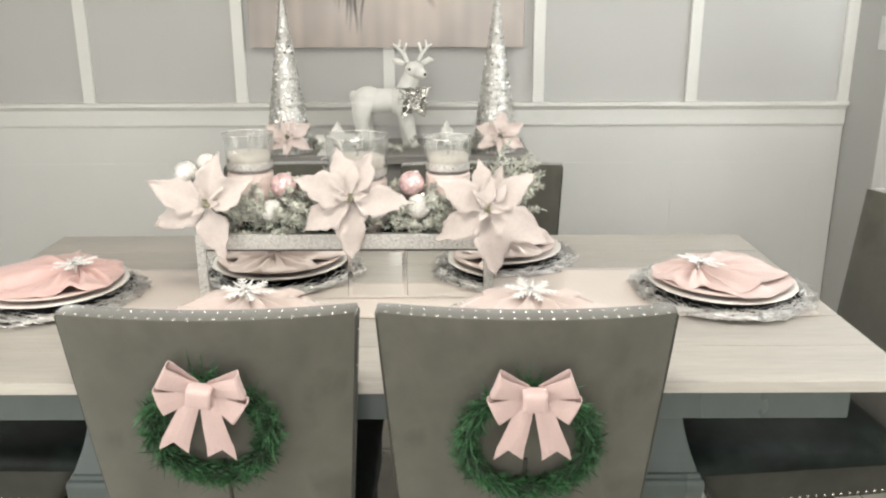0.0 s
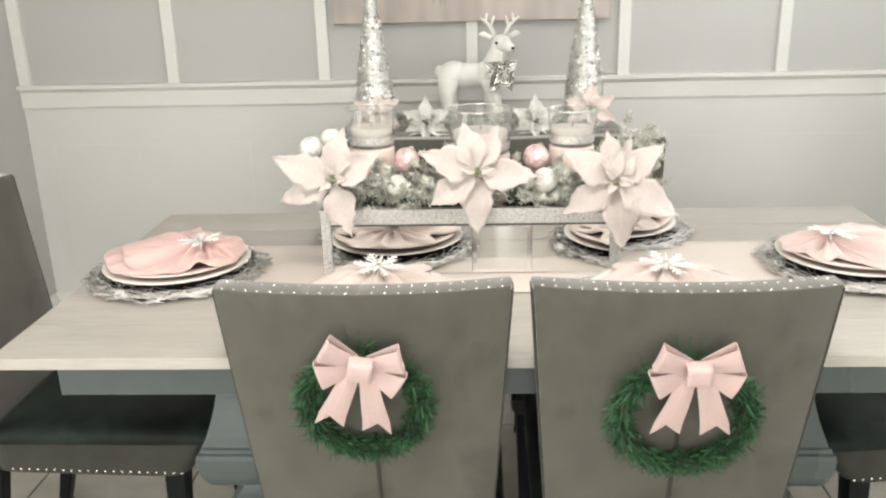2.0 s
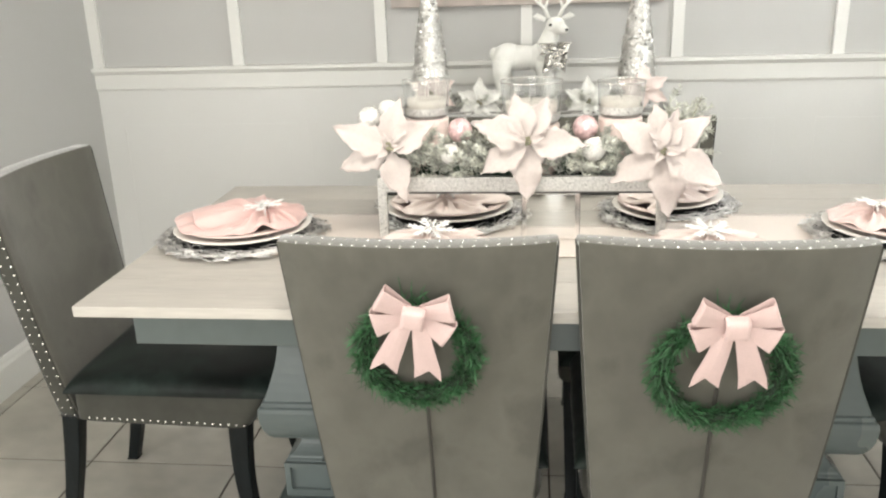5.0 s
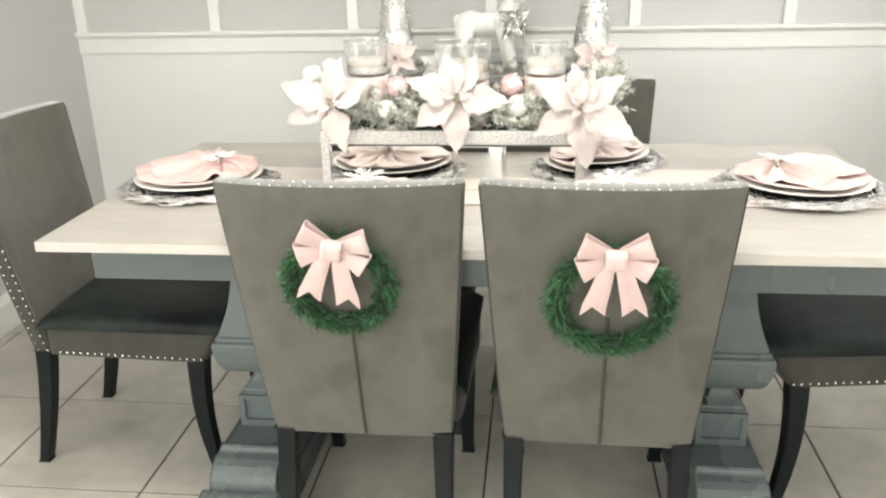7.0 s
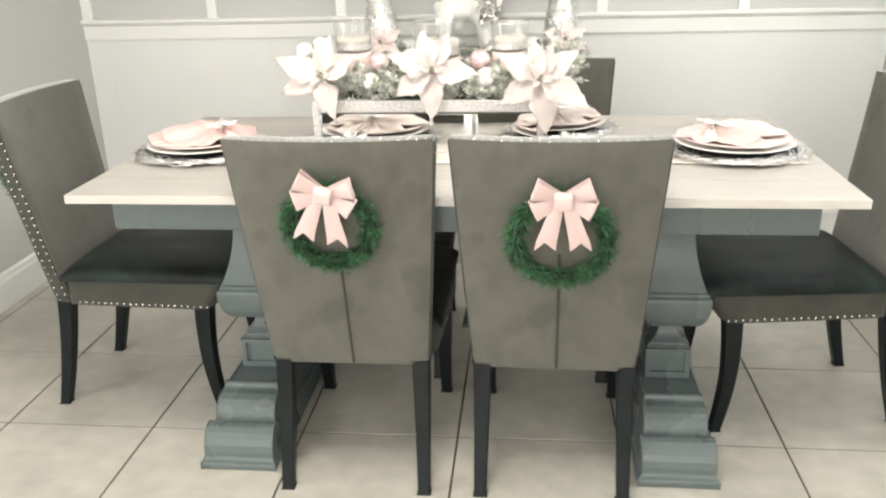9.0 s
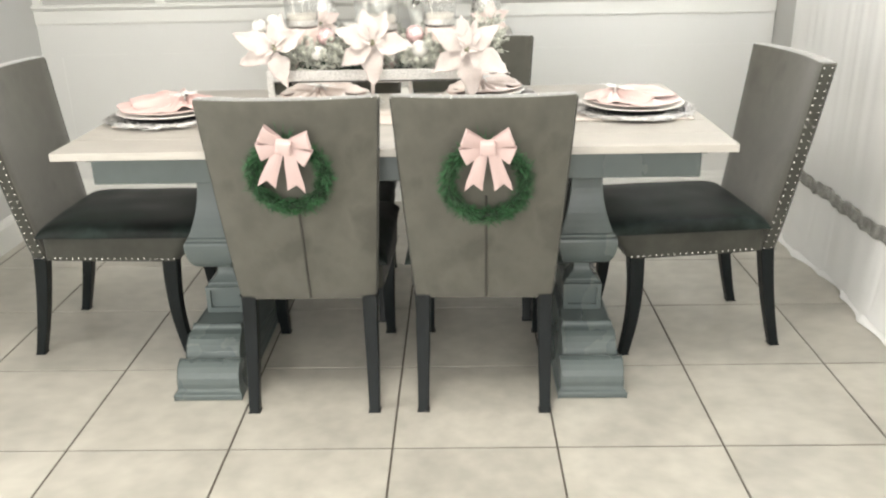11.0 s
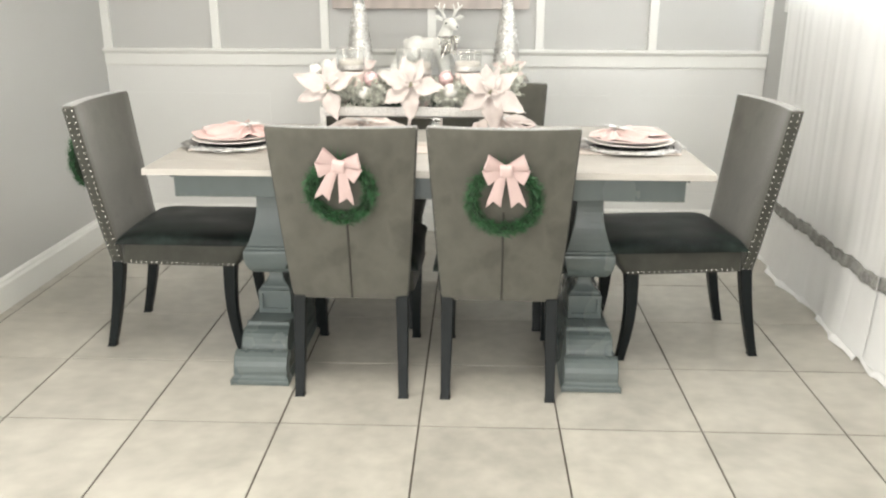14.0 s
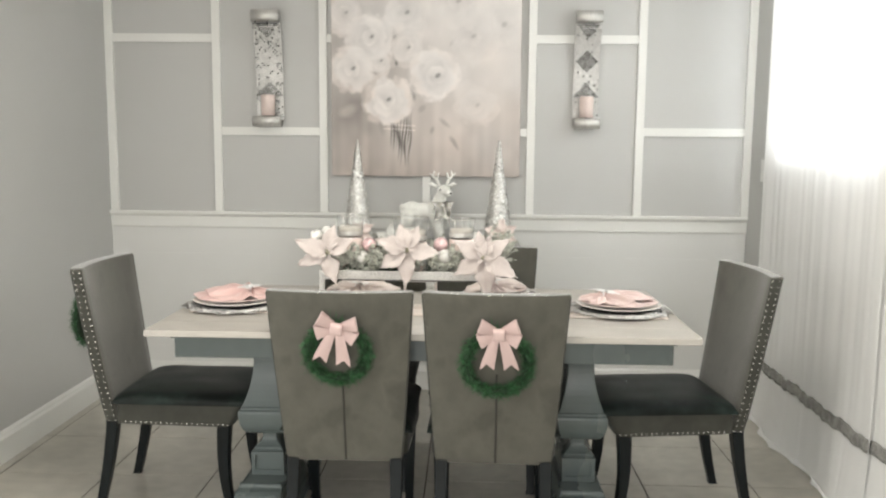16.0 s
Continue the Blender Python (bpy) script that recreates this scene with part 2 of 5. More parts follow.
class Geo:
    """Collects vertices and faces of one mesh."""

    def __init__(self):
        self.v, self.f = [], []

    def add(self, verts, faces, m=None):
        o = len(self.v)
        self.v += [tuple(m @ Vector(p)) for p in verts] if m is not None else [tuple(p) for p in verts]
        self.f += [tuple(i + o for i in q) for q in faces]
        return self

    def box(self, x0, x1, y0, y1, z0, z1, r=0.0, m=None):
        """A box; r: chamfer of its edges."""
        if r <= 0:
            vs = [(x, y, z) for x in (x0, x1) for y in (y0, y1) for z in (z0, z1)]
            return self.add(vs, [(0, 1, 3, 2), (4, 6, 7, 5), (0, 4, 5, 1), (2, 3, 7, 6), (0, 2, 6, 4), (1, 5, 7, 3)], m)
        bm = bmesh.new()
        bmesh.ops.create_cube(bm, size=1)
        for q in bm.verts:
            q.co = ((x0 + x1) / 2 + q.co.x * (x1 - x0), (y0 + y1) / 2 + q.co.y * (y1 - y0), (z0 + z1) / 2 + q.co.z * (z1 - z0))
        bmesh.ops.bevel(bm, geom=list(bm.edges), offset=r, segments=2, profile=0.6, affect="EDGES")
        bm.verts.index_update()
        self.add([q.co for q in bm.verts], [[q.index for q in f.verts] for f in bm.faces], m)
        bm.free()
        return self

    def grid(self, fn, nu, nv, wrap_u=False, m=None):
        """fn(u, v), u and v in 0..1, gives a point."""
        cu = nu if wrap_u else nu + 1
        vs = [fn(i / nu, j / nv) for j in range(nv + 1) for i in range(cu)]
        fs = [(j * cu + i, j * cu + (i + 1) % cu, (j + 1) * cu + (i + 1) % cu, (j + 1) * cu + i) for j in range(nv) for i in range(nu)]
        return self.add(vs, fs, m)

    def lathe(self, profile, n=32, m=None, wave=None):
        """profile: (radius, z) from bottom to top. wave(a): factor of the radius by angle."""
        k = len(profile)
        vs = []
        for r, z in profile:
            for i in range(n):
                a = math.tau * i / n
                q = r * (wave(a, r) if wave else 1)
                vs.append((q * math.cos(a), q * math.sin(a), z))
        fs = [(j * n + i, j * n + (i + 1) % n, (j + 1) * n + (i + 1) % n, (j + 1) * n + i) for j in range(k - 1) for i in range(n)]
        return self.add(vs, fs, m)

    def tube(self, pts, r, n=6, m=None, cap=True):
        pts = [Vector(p) for p in pts]
        rs = r if isinstance(r, (list, tuple)) else [r] * len(pts)
        vs, fs = [], []
        side = None
        for i, p in enumerate(pts):
            d = (pts[min(i + 1, len(pts) - 1)] - pts[max(i - 1, 0)]).normalized()
            if side is None:
                side = d.orthogonal().normalized()
            side = (side - d * side.dot(d)).normalized()
            up = d.cross(side)
            vs += [p + rs[i] * (math.cos(math.tau * k / n) * side + math.sin(math.tau * k / n) * up) for k in range(n)]
        for i in range(len(pts) - 1):
            fs += [(i * n + k, i * n + (k + 1) % n, (i + 1) * n + (k + 1) % n, (i + 1) * n + k) for k in range(n)]
        if cap:
            fs += [tuple(range(n))[::-1], tuple(range((len(pts) - 1) * n, len(pts) * n))]
        return self.add(vs, fs, m)

    def ball(self, c, r, nu=16, nv=10, m=None):
        rx, ry, rz = r if isinstance(r, tuple) else (r, r, r)
        return self.grid(lambda u, v: (c[0] + rx * math.cos(math.tau * u) * math.sin(math.pi * max(v, 1e-4)), c[1] + ry * math.sin(math.tau * u) * math.sin(math.pi * max(v, 1e-4)), c[2] - rz * math.cos(math.pi * v)), nu, nv, True, m)

    def mesh(self, name, mat, smooth=False):
        me = bpy.data.meshes.new(name)
        me.from_pydata(self.v, [], self.f)
        me.materials.append(mat)
        if smooth:
            me.polygons.foreach_set("use_smooth", [True] * len(me.polygons))
        me.update()
        return me


def part(name, geo, mat, parent=None, label="", smooth=False, m=None, kind=""):
    me = geo if isinstance(geo, bpy.types.Mesh) else geo.mesh(name, mat, smooth)
    ob = new(name, me)
    if parent is not None:
        ob.parent = parent
    if m is not None:
        ob.matrix_basis = m
    return tagged(ob, label, kind=kind)


def thing(name, label, category, m=None, group=""):
    ob = new(name)
    ob.empty_display_size = 0.05
    if m is not None:
        ob.matrix_basis = m
    return tagged(ob, label, category, group)


def soften(ob, width=0.004, segments=2):
    md = ob.modifiers.new("bevel", "BEVEL")
    md.width, md.segments, md.limit_method, md.angle_limit = width, segments, "ANGLE", radians(35)
    return ob


def subsurf(ob, levels=1):
    md = ob.modifiers.new("smooth", "SUBSURF")
    md.levels = md.render_levels = levels
    return ob


def thicken(ob, t, offset=0.0):
    md = ob.modifiers.new("thickness", "SOLIDIFY")
    md.thickness, md.offset = t, offset
    return ob


# ---- room ----
WX0, WX1, WY0, WY1, CEIL = -2.016, 1.516, -4.5, 2.028, 2.6
T = 0.4457


def structure(name, geo, mat, label, smooth=False, parent=None):
    ob = part(name, geo, mat, parent, label, smooth)
    return tagged(ob, kind="structure")


north = structure("wall_north", Geo().box(WX0 - 0.12, WX1 + 0.12, WY1, WY1 + 0.12, 0, CEIL), GREY_WALL, "light grey painted wall above white wainscot")
structure("wainscot", Geo().box(WX0, WX1 - 0.004, WY1 - 0.010, WY1 + 0.001, 0.0, 0.93), WHITE_WALL, "off-white painted lower wall panelling", parent=north)
wy0, wy1, wz1 = -1.90, -0.20, 2.15
west = Geo()
west.box(WX0 - 0.12, WX0, WY0, wy0, 0, CEIL).box(WX0 - 0.12, WX0, wy1, WY1, 0, CEIL).box(WX0 - 0.12, WX0, wy0, wy1, wz1, CEIL)
structure("wall_west", west, GREY_WALL, "light grey painted side wall with a glazed door")
dw = Geo()
for y in (wy0, (wy0 + wy1) / 2 - 0.03, wy1 - 0.06):
    dw.box(WX0 - 0.09, WX0 - 0.05, y, y + 0.06, 0.0, wz1)
for z in (0.0, wz1 - 0.06):
    for a, b in ((wy0 + 0.06, (wy0 + wy1) / 2 - 0.03), ((wy0 + wy1) / 2 + 0.03, wy1 - 0.06)):
        dw.box(WX0 - 0.09, WX0 - 0.05, a, b, z, z + 0.06)
side_door = structure("door_2", dw, TRIM, "white framed glazed side door")
for a, b in ((wy0 + 0.06, (wy0 + wy1) / 2 - 0.03), ((wy0 + wy1) / 2 + 0.03, wy1 - 0.06)):
    pane = part("pane", Geo().box(WX0 - 0.074, WX0 - 0.068, a, b, 0.06, wz1 - 0.06), GLASS, side_door)
    pane.visible_shadow = False
ey0, ey1, ez0, ez1 = -0.55, 1.57, 1.36, 2.34
east = Geo()
east.box(WX1, WX1 + 0.15, WY0, ey0, 0, CEIL)
east.box(WX1, WX1 + 0.15, ey1, WY1, 0, CEIL)
east.box(WX1, WX1 + 0.15, ey0, ey1, 0, ez0)
east.box(WX1, WX1 + 0.15, ey0, ey1, ez1, CEIL)
structure("wall_east", east, GREY_WALL, "light grey painted wall with a wide window behind sheer curtains")
win = structure("window_1", Geo().box(WX1 + 0.10, WX1 + 0.14, ey0, ey1, ez0, ez0 + 0.05).box(WX1 + 0.10, WX1 + 0.14, ey0, ey1, ez1 - 0.05, ez1).box(WX1 + 0.10, WX1 + 0.14, ey0, ey0 + 0.05, ez0 + 0.05, ez1 - 0.05).box(WX1 + 0.10, WX1 + 0.14, ey1 - 0.05, ey1, ez0 + 0.05, ez1 - 0.05).box(WX1 + 0.10, WX1 + 0.14, 0.54, 0.59, ez0 + 0.05, ez1 - 0.05), TRIM, "white framed window with bright daylight")
pane = part("pane", Geo().box(WX1 + 0.118, WX1 + 0.122, ey0 + 0.04, ey1 - 0.04, ez0 + 0.04, ez1 - 0.04), GLASS, win)
pane.visible_shadow = False
# unseen rear wall; its opening and doors are added to hold the fill
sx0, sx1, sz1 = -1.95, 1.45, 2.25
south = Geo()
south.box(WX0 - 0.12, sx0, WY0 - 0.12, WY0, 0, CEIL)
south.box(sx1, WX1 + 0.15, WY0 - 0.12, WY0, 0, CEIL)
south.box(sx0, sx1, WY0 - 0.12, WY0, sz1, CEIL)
structure("wall_south", south, GREY_WALL, "unseen light grey wall with a wide opening added for the fill light")
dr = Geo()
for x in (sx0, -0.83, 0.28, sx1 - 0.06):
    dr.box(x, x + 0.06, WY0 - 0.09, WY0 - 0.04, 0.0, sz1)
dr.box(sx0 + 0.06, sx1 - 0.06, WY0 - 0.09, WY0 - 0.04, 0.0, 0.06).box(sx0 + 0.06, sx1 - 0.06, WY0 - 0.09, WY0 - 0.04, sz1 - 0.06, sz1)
rear_doors = structure("door_1", dr, TRIM, "unseen white framed glazed doors, added round the rear fill light")
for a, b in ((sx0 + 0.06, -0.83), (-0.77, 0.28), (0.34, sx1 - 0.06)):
    pane = part("pane", Geo().box(a, b, WY0 - 0.068, WY0 - 0.062, 0.06, sz1 - 0.06), GLASS, rear_doors)
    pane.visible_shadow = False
structure("ceiling", Geo().box(WX0 - 0.12, WX1 + 0.15, WY0 - 0.12, WY1 + 0.12, CEIL, CEIL + 0.1), CEILING, "plain white ceiling")

# battens, chair rail, baseboards
BX = (-1.994, -1.402, -0.814, -0.246, 0.323, 0.912, 1.496)
for x in BX:
    soften(structure("trim", Geo().box(x - 0.022, x + 0.022, WY1 - 0.018, WY1 + 0.001, 1.0, CEIL), TRIM, "white painted wall batten", parent=north), 0.002)
for k, (a, b) in enumerate(zip(BX[:-1], BX[1:])):
    zz = (1.948, 1.447, 1.948, 1.449, 1.948, 1.458)[k]
    structure("trim", Geo().box(a + 0.022, b - 0.022, WY1 - 0.017, WY1 + 0.001, zz - 0.022, zz + 0.022), TRIM, "white painted wall batten", parent=north)


def moulding(name, axis, a, b, profile, at, sign, label, parent):
    """Extrudes a profile of (out, z) along x or y, from a to b, on a wall at the given place; sign: which way it stands out."""
    g = Geo()
    vs = []
    for s in (a, b):
        vs += [(s, at + sign * o, z) if axis == "x" else (at + sign * o, s, z) for o, z in profile]
    k = len(profile)
    g.add(vs, [(i, (i + 1) % k, k + (i + 1) % k, k + i) for i in range(k)] + [tuple(range(k)), tuple(range(k, 2 * k))])
    return structure(name, g, TRIM, label, parent=parent)


RAIL = [(0, 0.908), (0.016, 0.908), (0.020, 0.916), (0.020, 0.972), (0.026, 0.977), (0.030, 0.984), (0.040, 0.987), (0.040, 1.001), (0, 1.001)]
moulding("trim", "x", WX0, WX1 - 0.004, RAIL, WY1, -1, "white moulded chair rail", north)
BASE = [(0, 0.0), (0.018, 0.0), (0.018, 0.105), (0.012, 0.118), (0.012, 0.126), (0.006, 0.137), (0, 0.137)]
moulding("baseboard", "y", wy1, WY1 - 0.03, BASE, WX0, 1, "white painted baseboard", None)
moulding("baseboard", "y", WY0, wy0, BASE, WX0, 1, "white painted baseboard", None)
moulding("baseboard", "y", WY0, WY1 - 0.03, BASE, WX1, -1, "white painted baseboard", None)
moulding("baseboard", "x", WX0, WX1 - 0.004, BASE, WY1 - 0.010, -1, "white painted baseboard", north)
# faint raised panels of the wainscot
for a, b in ((-1.93, -1.13), (-0.98, -0.10), (0.30, 0.72), (0.86, 1.42)):
    g = Geo()
    for q0, q1, r0, r1 in ((a, b, 0.752, 0.764), (a, b, 0.22, 0.232), (a, a + 0.012, 0.232, 0.752), (b - 0.012, b, 0.232, 0.752)):
        g.box(q0, q1, WY1 - 0.0115, WY1 - 0.009, r0, r1)
    structure("trim", g, WHITE_WALL, "thin raised panel moulding on the wainscot", parent=north)

# light switch on the side wall
sw = thing("light_switch", "small white plastic light switch plate on grey wall", "light switch", pose(WX1, 1.79, 1.262))
soften(part("plate", Geo().box(-0.008, 0, -0.038, 0.038, -0.058, 0.058), PLASTIC, sw), 0.003)
part("rocker", Geo().box(-0.012, -0.0075, -0.016, 0.016, -0.033, 0.033, 0.001), PLASTIC, sw)

# ceiling panel around the light
cp = thing("ceiling_light", "flat white ceiling light panel", "ceiling light", pose(-0.25, -0.70, CEIL))
g = Geo()
for a in ((-0.33, 0.33, -0.33, -0.29), (-0.33, 0.33, 0.29, 0.33), (-0.33, -0.29, -0.29, 0.29), (0.29, 0.33, -0.29, 0.29)):
    g.box(a[0], a[1], a[2], a[3], -0.03, 0.0)
part("frame", g, TRIM, cp)
part("diffuser", Geo().box(-0.29, 0.29, -0.29, 0.29, -0.008, -0.002), PLASTIC, cp, "white diffuser sheet")

# ---- dining table ----
TX0, TX1, TY0, TY1, TZ = -1.059, 0.748, 0.024, 0.925, 0.776
table = thing("dining_table", "dining table, whitewashed plank top, slate grey painted double pedestal base", "table", pose(0, 0, 0))
N_PLANK = 6
pw = (TY1 - TY0) / N_PLANK
plank = Geo().box(TX0, TX1, 0, pw - 0.0012, TZ - 0.021, TZ, 0.0016).mesh("plank", TABLEWOOD)
for k in range(N_PLANK):
    part("plank", plank, TABLEWOOD, table, "whitewashed oak board" if k == 0 else "", m=pose(0, TY0 + k * pw, 0))
AX0, AX1, AY0, AY1 = -0.985, 0.675, 0.098, 0.850
apr = Geo()
apr.box(AX0, AX1, AY0, AY0 + 0.025, 0.668, TZ - 0.021).box(AX0, AX1, AY1 - 0.025, AY1, 0.668, TZ - 0.021)
apr.box(AX0, AX0 + 0.025, AY0 + 0.025, AY1 - 0.025, 0.668, TZ - 0.021).box(AX1 - 0.025, AX1, AY0 + 0.025, AY1 - 0.025, 0.668, TZ - 0.021)
soften(part("apron", apr, TABLEPAINT, table, "slate grey painted apron"), 0.003)
for a, b in ((AX0 - 0.013, AX0 - 0.0005), (AX1 + 0.0005, AX1 + 0.013)):
    soften(part("ledge", Geo().box(a, b, AY0, AY1, 0.733, TZ - 0.0215), TABLEPAINT, table, "narrow ledge under the top"), 0.002)
TCY = 0.470


def square_stack(profile, cx, cy):
    """A post of stacked square sections: (z, half width, half depth)."""
    g = Geo()
    vs = []
    for z, hx, hy in profile:
        vs += [(cx - hx, cy - hy, z), (cx + hx, cy - hy, z), (cx + hx, cy + hy, z), (cx - hx, cy + hy, z)]
    k = len(profile)
    g.add(vs, [(4 * j + i, 4 * j + (i + 1) % 4, 4 * j + 4 + (i + 1) % 4, 4 * j + 4 + i) for j in range(k - 1) for i in range(4)] + [(3, 2, 1, 0), (4 * k - 4, 4 * k - 3, 4 * k - 2, 4 * k - 1)])
    return g


POST = [(0.140, 0.060, 0.120), (0.250, 0.060, 0.120), (0.256, 0.054, 0.112)]
POST += [(0.260 + 0.036 * s, 0.026 + 0.026 * (1 - s) ** 2, 0.086 + 0.024 * (1 - s) ** 2) for s in np.linspace(0, 1, 6)]
POST += [(0.312, 0.026, 0.086), (0.324, 0.032, 0.094)]
# the bowl of the vase, its neat edge, and the waisted neck above
POST += [(0.328 + 0.082 * (1 - math.cos(a)), 0.058 + 0.036 * math.sin(a), 0.138 + 0.042 * math.sin(a)) for a in np.linspace(0, math.pi / 2, 9)]
POST += [(0.420, 0.092, 0.178), (0.423, 0.084, 0.170), (0.430, 0.087, 0.173)]
POST += [(0.434 + 0.206 * s, 0.045 + 0.036 * (1 - s) ** 2.3 + 0.005 * s ** 4, 0.116 + 0.050 * (1 - s) ** 2.3 + 0.008 * s ** 4) for s in np.linspace(0, 1, 12)]
POST += [(0.660, 0.056, 0.142), (0.755, 0.056, 0.142)]
# the sloping foot: outline of its front half as (distance from the middle, z)
FOOT = [(0.405, 0.0), (0.405, 0.018), (0.394, 0.023), (0.389, 0.030), (0.389, 0.046), (0.386, 0.064), (0.380, 0.080), (0.370, 0.094), (0.356, 0.103), (0.338, 0.106),
        (0.324, 0.101), (0.317, 0.093), (0.314, 0.100), (0.310, 0.116), (0.301, 0.132), (0.287, 0.146), (0.268, 0.155), (0.248, 0.158), (0.242, 0.161), (0.238, 0.171), (0.226, 0.172), (0.216, 0.160)]
for cx in (-0.738, 0.408):
    ped = part("pedestal", square_stack(POST, cx, TCY), TABLEPAINT, table, "slate grey painted moulded pedestal post")
    soften(ped, 0.004, 3)
    g = Geo()
    ring = [(TCY - d, z) for d, z in FOOT] + [(TCY + d, z) for d, z in reversed(FOOT)]
    k = len(ring)
    hw = [0.101 if z < 0.02 else (0.093 if abs(y - TCY) > 0.32 else (0.081 if abs(y - TCY) > 0.245 else 0.074)) for y, z in ring]
    g.add([(cx - w, y, z) for (y, z), w in zip(ring, hw)] + [(cx + w, y, z) for (y, z), w in zip(ring, hw)],
          [(i, (i + 1) % k, k + (i + 1) % k, k + i) for i in range(k)] + [tuple(range(k)), tuple(range(2 * k - 1, k - 1, -1))])
    soften(part("foot", g, TABLEPAINT, table, "stepped ogee foot"), 0.003)
    # recessed frame on the square block of the post
    fr = Geo()
    for a, b, c, d in ((-0.060, 0.060, 0.162, 0.180), (-0.060, 0.060, 0.239, 0.250), (-0.060, -0.046, 0.180, 0.239), (0.046, 0.060, 0.180, 0.239)):
        fr.box(cx + a, cx + b, TCY - 0.129, TCY - 0.119, c, d)
    part("block_frame", fr, TABLEPAINT, table)

# ---- dining chairs ----
CH_TOP, CH_BOT = 0.925, 0.337


def chair_back_y(z, u):
    """Rear surface of a backrest, local, u in -1..1 across it."""
    s = (z - CH_BOT) / (CH_TOP - CH_BOT)
    return -0.190 - 0.098 * max(s, 0.0) ** 0.85 - 0.032 * (1 - u * u) * s ** 1.5


def chair_half(z):
    s = (z - CH_BOT) / (CH_TOP - CH_BOT)
    return 0.190 + 0.042 * s ** 0.9


def build_chair():
    c = thing("dining_chair", "grey velvet parsons dining chair with nailhead trim and black wooden legs", "chair", group="chairs round the table")
    th = 0.047

    def shell(u, v):
        """Closed section round the backrest, going up."""
        z = CH_BOT + (CH_TOP - CH_BOT) * v
        h = chair_half(z)
        n = 4 * u
        k = int(min(n, 3.9999))
        f = n - k
        e = 0.988
        if k == 0:
            q = -e + 2 * e * f
            return (q * h, chair_back_y(z, q), z)
        if k == 1:
            return (h * (e + (1 - e) * min(1, 4 * min(f, 1 - f))), chair_back_y(z, 1) + 0.004 + (th - 0.008) * f, z)
        if k == 2:
            q = e - 2 * e * f
            return (q * h, chair_back_y(z, q) + th, z)
        return (-h * (e + (1 - e) * min(1, 4 * min(f, 1 - f))), chair_back_y(z, 1) + th - 0.004 - (th - 0.008) * f, z)
    g = Geo()
    NU, NV = 48, 22
    g.grid(shell, NU, NV, True)
    # top and bottom, slightly crowned
    for j, dz in ((NV, 0.004), (0, -0.002)):
        base = j * NU
        for i in range(NU // 4):
            a, b = base + i, base + i + 1
            p, q = base + 3 * NU // 4 - i, base + 3 * NU // 4 - i - 1
            g.f.append((a, b, q, p) if j else (p, q, b, a))
        g.f.append((base + 0, base + 3 * NU // 4, *[base + k for k in range(3 * NU // 4 + 1, NU)][::1]))
        g.f.append(tuple(base + k for k in range(NU // 4, NU // 2 + 1)))
    bk = part("backrest", g, VELVET, c, smooth=True)
    soften(bk, 0.007, 3)
    # edge strips of the backrest, under the nailheads, in the velvet darkened for its nap
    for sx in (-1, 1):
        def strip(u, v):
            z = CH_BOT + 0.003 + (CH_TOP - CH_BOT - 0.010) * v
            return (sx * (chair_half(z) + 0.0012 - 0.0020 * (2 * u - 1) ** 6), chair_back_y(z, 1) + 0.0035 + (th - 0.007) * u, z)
        thicken(part("edge_strip", Geo().grid(strip, 8, 16), VELVETNAP, c, "grey velvet edge strip, the nap's shaded look put into its colour", smooth=True), 0.003, 0)
    # seam up the rear panel
    part("seam", Geo().tube([(0.006, chair_back_y(z, 0) - 0.0005, z) for z in np.linspace(CH_BOT + 0.004, 0.66, 12)], 0.0036, 6), SEAM, c, "dark vertical seam")
    # seat base and cushion
    def seat(u, v):
        a = math.tau * u
        ca, sa = math.cos(a), math.sin(a)
        p = 0.16
        x = math.copysign(abs(ca) ** p, ca)
        y = math.copysign(abs(sa) ** p, sa)
        return x, y
    g = Geo()

    def frame_fn(u, v):
        x, y = seat(u, v)
        z = 0.345 + 0.082 * v
        w = 0.207 + 0.016 * (y + 1) / 2
        yf = 0.290 + 0.050 * v
        yy = -0.155 + (yf + 0.155) * (y + 1) / 2
        return (x * w, yy, z)
    g.grid(frame_fn, 56, 4, True)
    k = len(g.v) - 56
    g.f.append(tuple(range(56))[::-1])
    g.f.append(tuple(range(k, k + 56)))
    part("seat_base", g, VELVETNAP, c, smooth=False)
    g = Geo()

    def pad_fn(u, v):
        # a plump top that rolls over its edges
        a, b = math.sin(math.pi * (u - 0.5)), math.sin(math.pi * (v - 0.5))
        e = max(0.0, (1 - abs(a) ** 8) * (1 - abs(b) ** 8))
        z = 0.424 + 0.042 * e ** 0.42 + 0.008 * (1 - a * a) * (1 - b * b) + 0.0022 * noise.noise((a * 2.3, b * 2.3, 1.7)) * e
        pucker = 0.0016 * math.sin(37 * b) * abs(a) ** 6
        return (a * (0.2225 + 0.002 * e) + math.copysign(pucker, a), 0.100 + b * 0.258 + (0.012 * e if b > 0.5 else 0.0), z)
    g.grid(pad_fn, 40, 44)
    part("cushion", g, PAD, c, "velvet cushion top, the nap's dark look put into its colour", smooth=True)
    # legs
    for sx in (-1, 1):
        g = Geo()
        rows = []
        for i in range(9):
            t = i / 8
            z = 0.348 * (1 - t)
            y = -0.170 - 0.038 * t - 0.027 * t * t
            hw = 0.0215 - 0.0065 * t
            rows.append((sx * (0.172 + 0.004 * t), y, z, hw))
        vs = []
        for x, y, z, hw in rows:
            vs += [(x - hw, y - hw, z), (x + hw, y - hw, z), (x + hw, y + hw, z), (x - hw, y + hw, z)]
